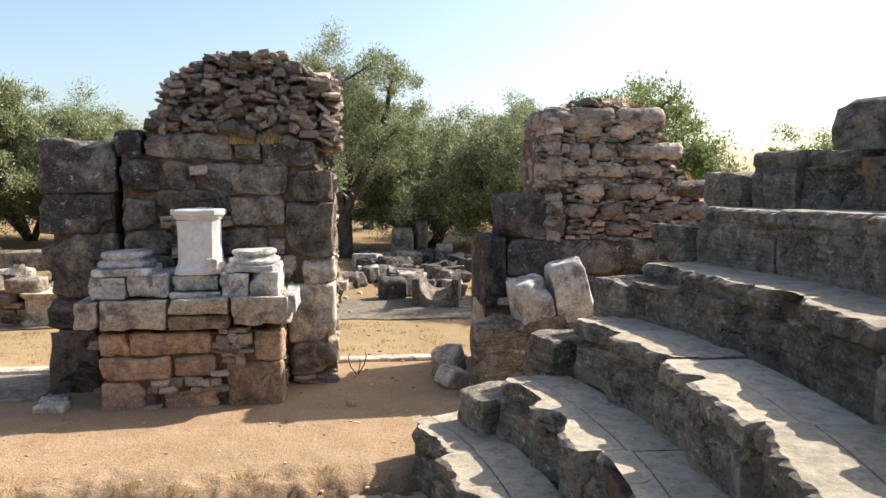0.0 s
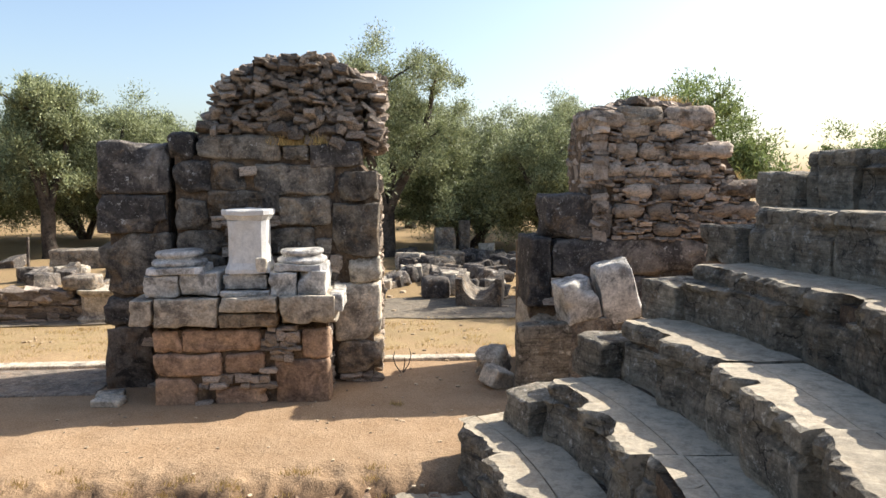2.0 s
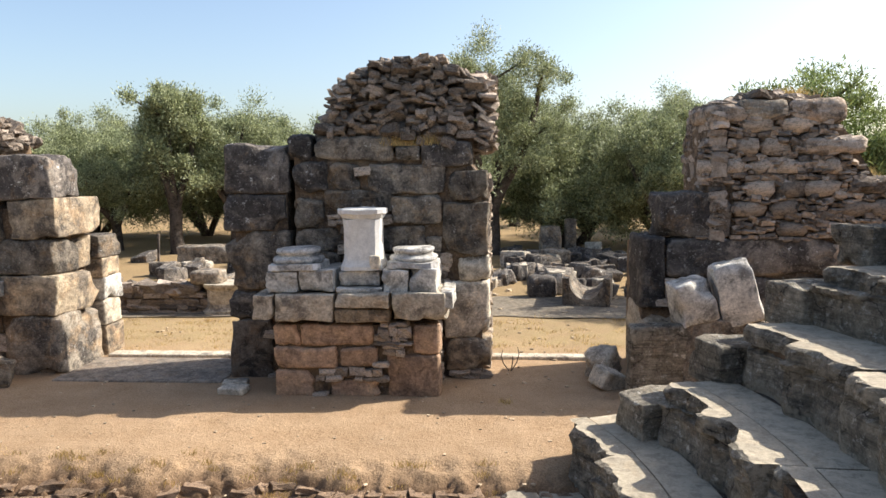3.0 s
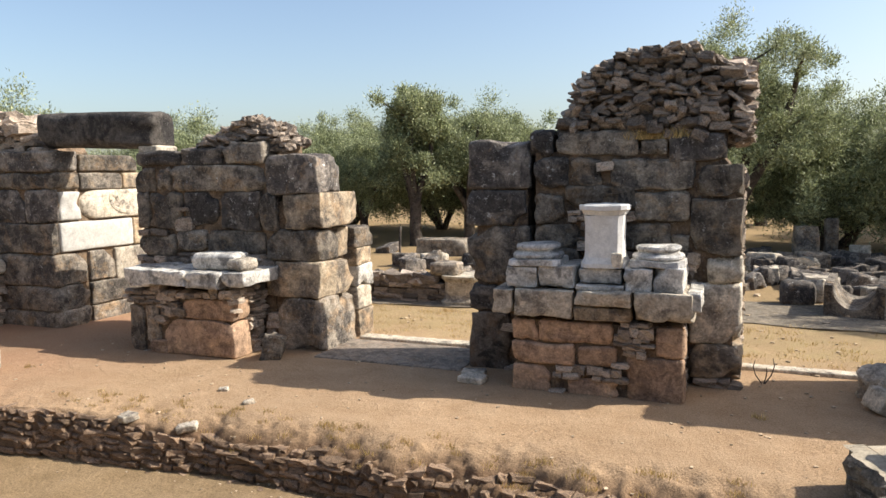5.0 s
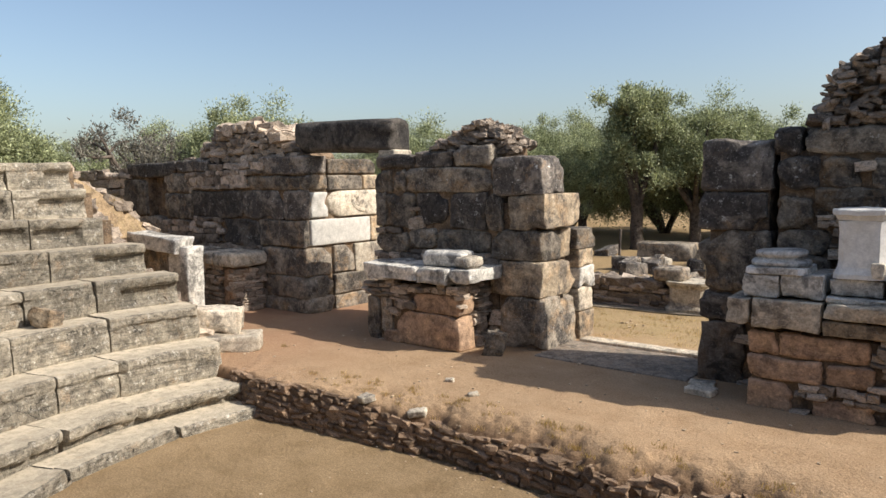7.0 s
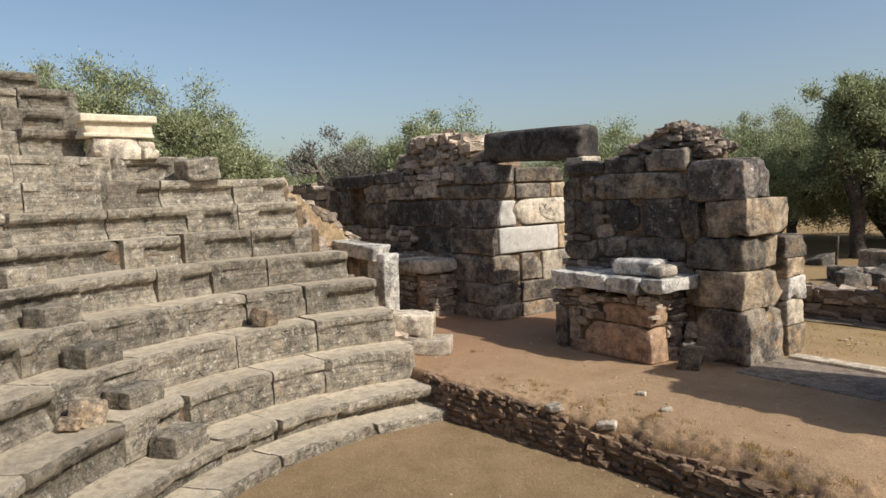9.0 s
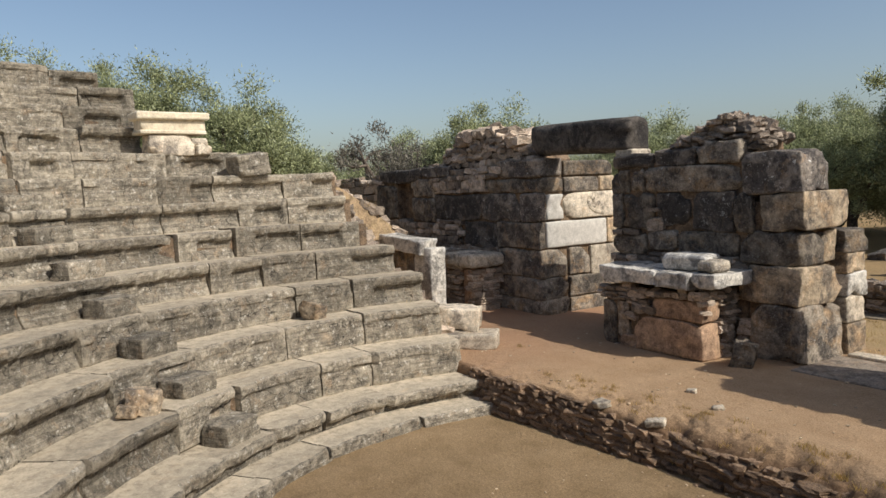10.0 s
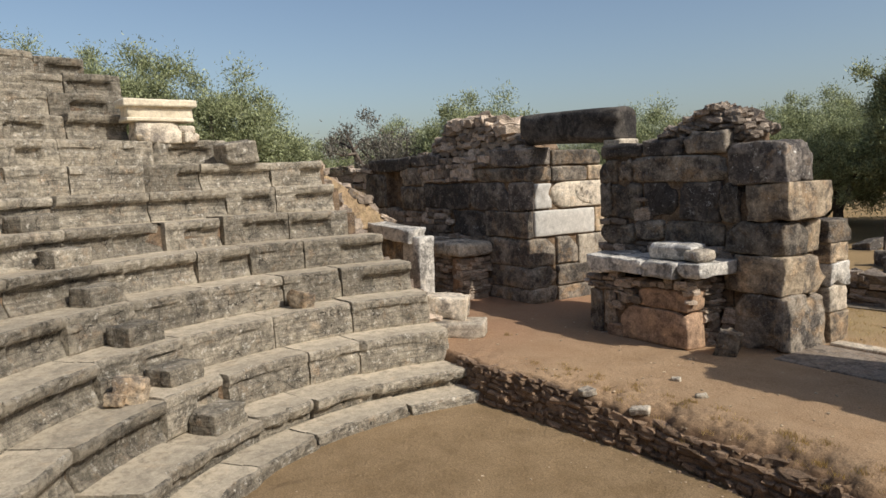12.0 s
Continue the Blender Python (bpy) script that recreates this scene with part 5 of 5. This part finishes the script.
tagged(part_block("stone_block", 0.95, 15.3, 0.22, 0.62, 0.5, 0.5, M_BLACK, None, 0.12, 0.02, 3), "dark rounded block beside the stone basin", "stone block")
for x, y, z, w, dd, h, rz in [(1.7, 22.2, 0.5, 0.62, 0.5, 1.1, 8), (2.35, 22.4, 0.6, 0.36, 0.36, 1.35, -5)]:
    tagged(part_block("stone_pillar", x, y, z, w, dd, h, M_ASHLAR, None, 0.06, 0.02, 4, (0, 0, rz)), "upright grey stone among the scattered blocks", "stone block")


def stone_basin(x, y, rz):
    """A trough end: a block with a round hollow, open at the front."""
    n, w, h, dd = 18, 0.95, 0.62, 1.1
    ring = [(-w / 2, 0.0), (w / 2, 0.0), (w / 2, h), (0.34, h)]
    ring += [(0.34 * math.cos(a), h - 0.02 + 0.4 * -math.sin(a)) for a in np.linspace(0.1, math.pi - 0.1, n)]
    ring += [(-0.34, h), (-w / 2, h)]
    m = len(ring)
    v = np.array([(px, py, pz) for py in (-dd / 2, -dd / 4, dd / 4, dd / 2) for px, pz in ring])
    f = [(j * m + i, j * m + (i + 1) % m, (j + 1) * m + (i + 1) % m, (j + 1) * m + i) for j in range(3) for i in range(m)]
    f += [tuple(range(m)), tuple(range(4 * m - 1, 3 * m - 1, -1))]
    ob = link_mesh("stone_basin", v + wobble(v, rng_next(), 0.4, 0.008), f, M_ASHLAR, smooth=False)
    ob.matrix_basis = pose(x, y, 0, 4, 0, rz)
    return tagged(ob, "hollowed grey stone basin lying on the ground", "basin")


stone_basin(1.85, 14.6, -12)


# ---------------------------------------------------------------- dry grass
def tufts(name, label, spots, height, blades, seed):
    rg = np.random.default_rng(seed)
    v, f = [], []
    for x, y, z, rad in spots:
        for _ in range(blades):
            bx, by = x + rg.normal(0, rad), y + rg.normal(0, rad * 0.6)
            hgt = height * rg.uniform(0.4, 1.2)
            lx, ly = rg.normal(0, 0.4) * hgt, rg.normal(0, 0.4) * hgt
            k = len(v)
            v += [(bx - 0.004, by, z), (bx + 0.004, by, z), (bx + lx, by + ly, z + hgt)]
            f.append((k, k + 1, k + 2))
    return tagged(link_mesh(name, v, f, M_STRAW, smooth=False), label, "dry grass", kind="stuff")


rg = np.random.default_rng(77)
tufts("dry_grass", "tuft of yellow dry grass on the wall top", [(-1.22 + 0.09 * k, 9.06, 3.04, 0.06) for k in range(-3, 5)] + [(3.5 + 0.1 * k, 9.4, 3.6, 0.1) for k in range(4)] + [(4.6, 9.2, 2.58, 0.06), (-7.9, 9.3, 3.3, 0.1)], 0.14, 70, 5)
tufts("dry_grass", "sparse dry grass stubble on the ground", [(rg.uniform(-14, 8), rg.uniform(10.4, 13.0), 0.0, 0.12) for _ in range(330)] + [(x, y, ground_height(x, y) - 0.005, 0.05) for x, y in [(rg.uniform(-8, 0), rg.uniform(5.85, 6.4)) for _ in range(90)]], 0.06, 26, 6)
tufts("dry_grass", "small withered weed on the terrace", [(0.02, 8.0, 0.0, 0.05), (-9.6, 6.9, 0.0, 0.06)], 0.06, 40, 7)
tufts("dry_grass", "dry grass on the earth slope beside the seats", [(x, slope_y(x, v), slope_height(x, v), 0.12) for x, v in [(rg.uniform(-16.5, -10.8), rg.uniform(0.1, 0.6)) for _ in range(60)]], 0.14, 60, 8)


# pebbles trodden into the terrace, the orchestra floor and the ground by the doors
gravel = thing("gravel", "small pale pebbles strewn over the trodden earth", "pebbles", kind="stuff")
hg = StoneHeap(gravel, 0)
for x0, x1, y0, y1, count, smax in [(-11.0, 1.2, 5.7, 8.6, 240, 0.03), (-8.3, -0.8, 1.0, 5.4, 120, 0.022), (-8.5, 0.3, 5.5, 6.1, 150, 0.028), (-6.0, 1.6, 8.6, 12.5, 200, 0.05), (-14.0, 6.0, 13.0, 17.0, 220, 0.12)]:
    for _ in range(count):
        x, y = hg.rng.uniform(x0, x1), hg.rng.uniform(y0, y1)
        if y < 5.4 and math.hypot(x - CX, y - CY) > 3.9:
            continue
        s = smax * hg.rng.uniform(0.25, 1.0) ** 1.5
        hg.add(x, y, ground_height(x, y) + s * 0.15, s * 1.4, s, s * 0.6, hg.rng.uniform(0, 180))
hg.done(M_GRAVEL)
# a few larger flat stones on the terrace
for x, y, s, rz in [(-6.15, 6.9, 0.12, 20), (-5.54, 6.6, 0.13, 50), (-6.7, 5.88, 0.3, -25), (-5.9, 5.95, 0.22, 30)]:
    tagged(part_block("flat_stone", x, y, ground_height(x, y) + 0.01, s, s * 0.6, 0.08, M_PALE, None, 0.015, 0.014, 4, (6, -8, rz)), "flat pale stone half buried in the terrace earth", "stone", "flat stones on the terrace")

tagged(part_block("fence_post", -10.4, 21.0, 0.52, 0.07, 0.07, 0.9, M_BARK, None, 0.01, 0.006, 1, (0, 2, 0)), "thin dark wooden fence post on the straw field", "post")

# withered weed by the doorway: thin bent stems
weed = thing("dry_weed", "thin withered weed with bent stems by the doorway", "weed", at=(0.1, 9.35, 0.0))
for lean_x, hgt in [(-0.1, 0.3), (0.1, 0.34), (0.03, 0.22)]:
    pts = [np.array([0.0, 0.0, -0.02]), np.array([lean_x * 0.9, 0.02, hgt * 0.35]), np.array([lean_x * 1.2, 0.0, hgt * 0.7]), np.array([lean_x * 1.0, -0.02, hgt])]
    v, f = tube(pts, [0.008, 0.007, 0.006, 0.003], 5)
    link_mesh("stem", v, f, M_BARK, weed)

# fragments split off the seats beside the stair
for n, deg, off, w, dd, h in [(1, 218.5, 0.42, 0.34, 0.26, 0.3), (1, 220.5, 0.5, 0.2, 0.16, 0.14), (2, 187.0, 0.42, 0.34, 0.28, 0.26)]:
    rr, a = ROW_R + ROW_D * n + off, radians(deg)
    tagged(part_block("broken_stone", CX + rr * math.cos(a), CY + rr * math.sin(a), ROW_Z + ROW_H * n + h * 0.42, w, dd, h, M_TAN, None, 0.015, 0.03, 7, (9, -7, deg + 20)), "tan fragment split off a seat, lying on the tread", "stone", "fragments on the seats")
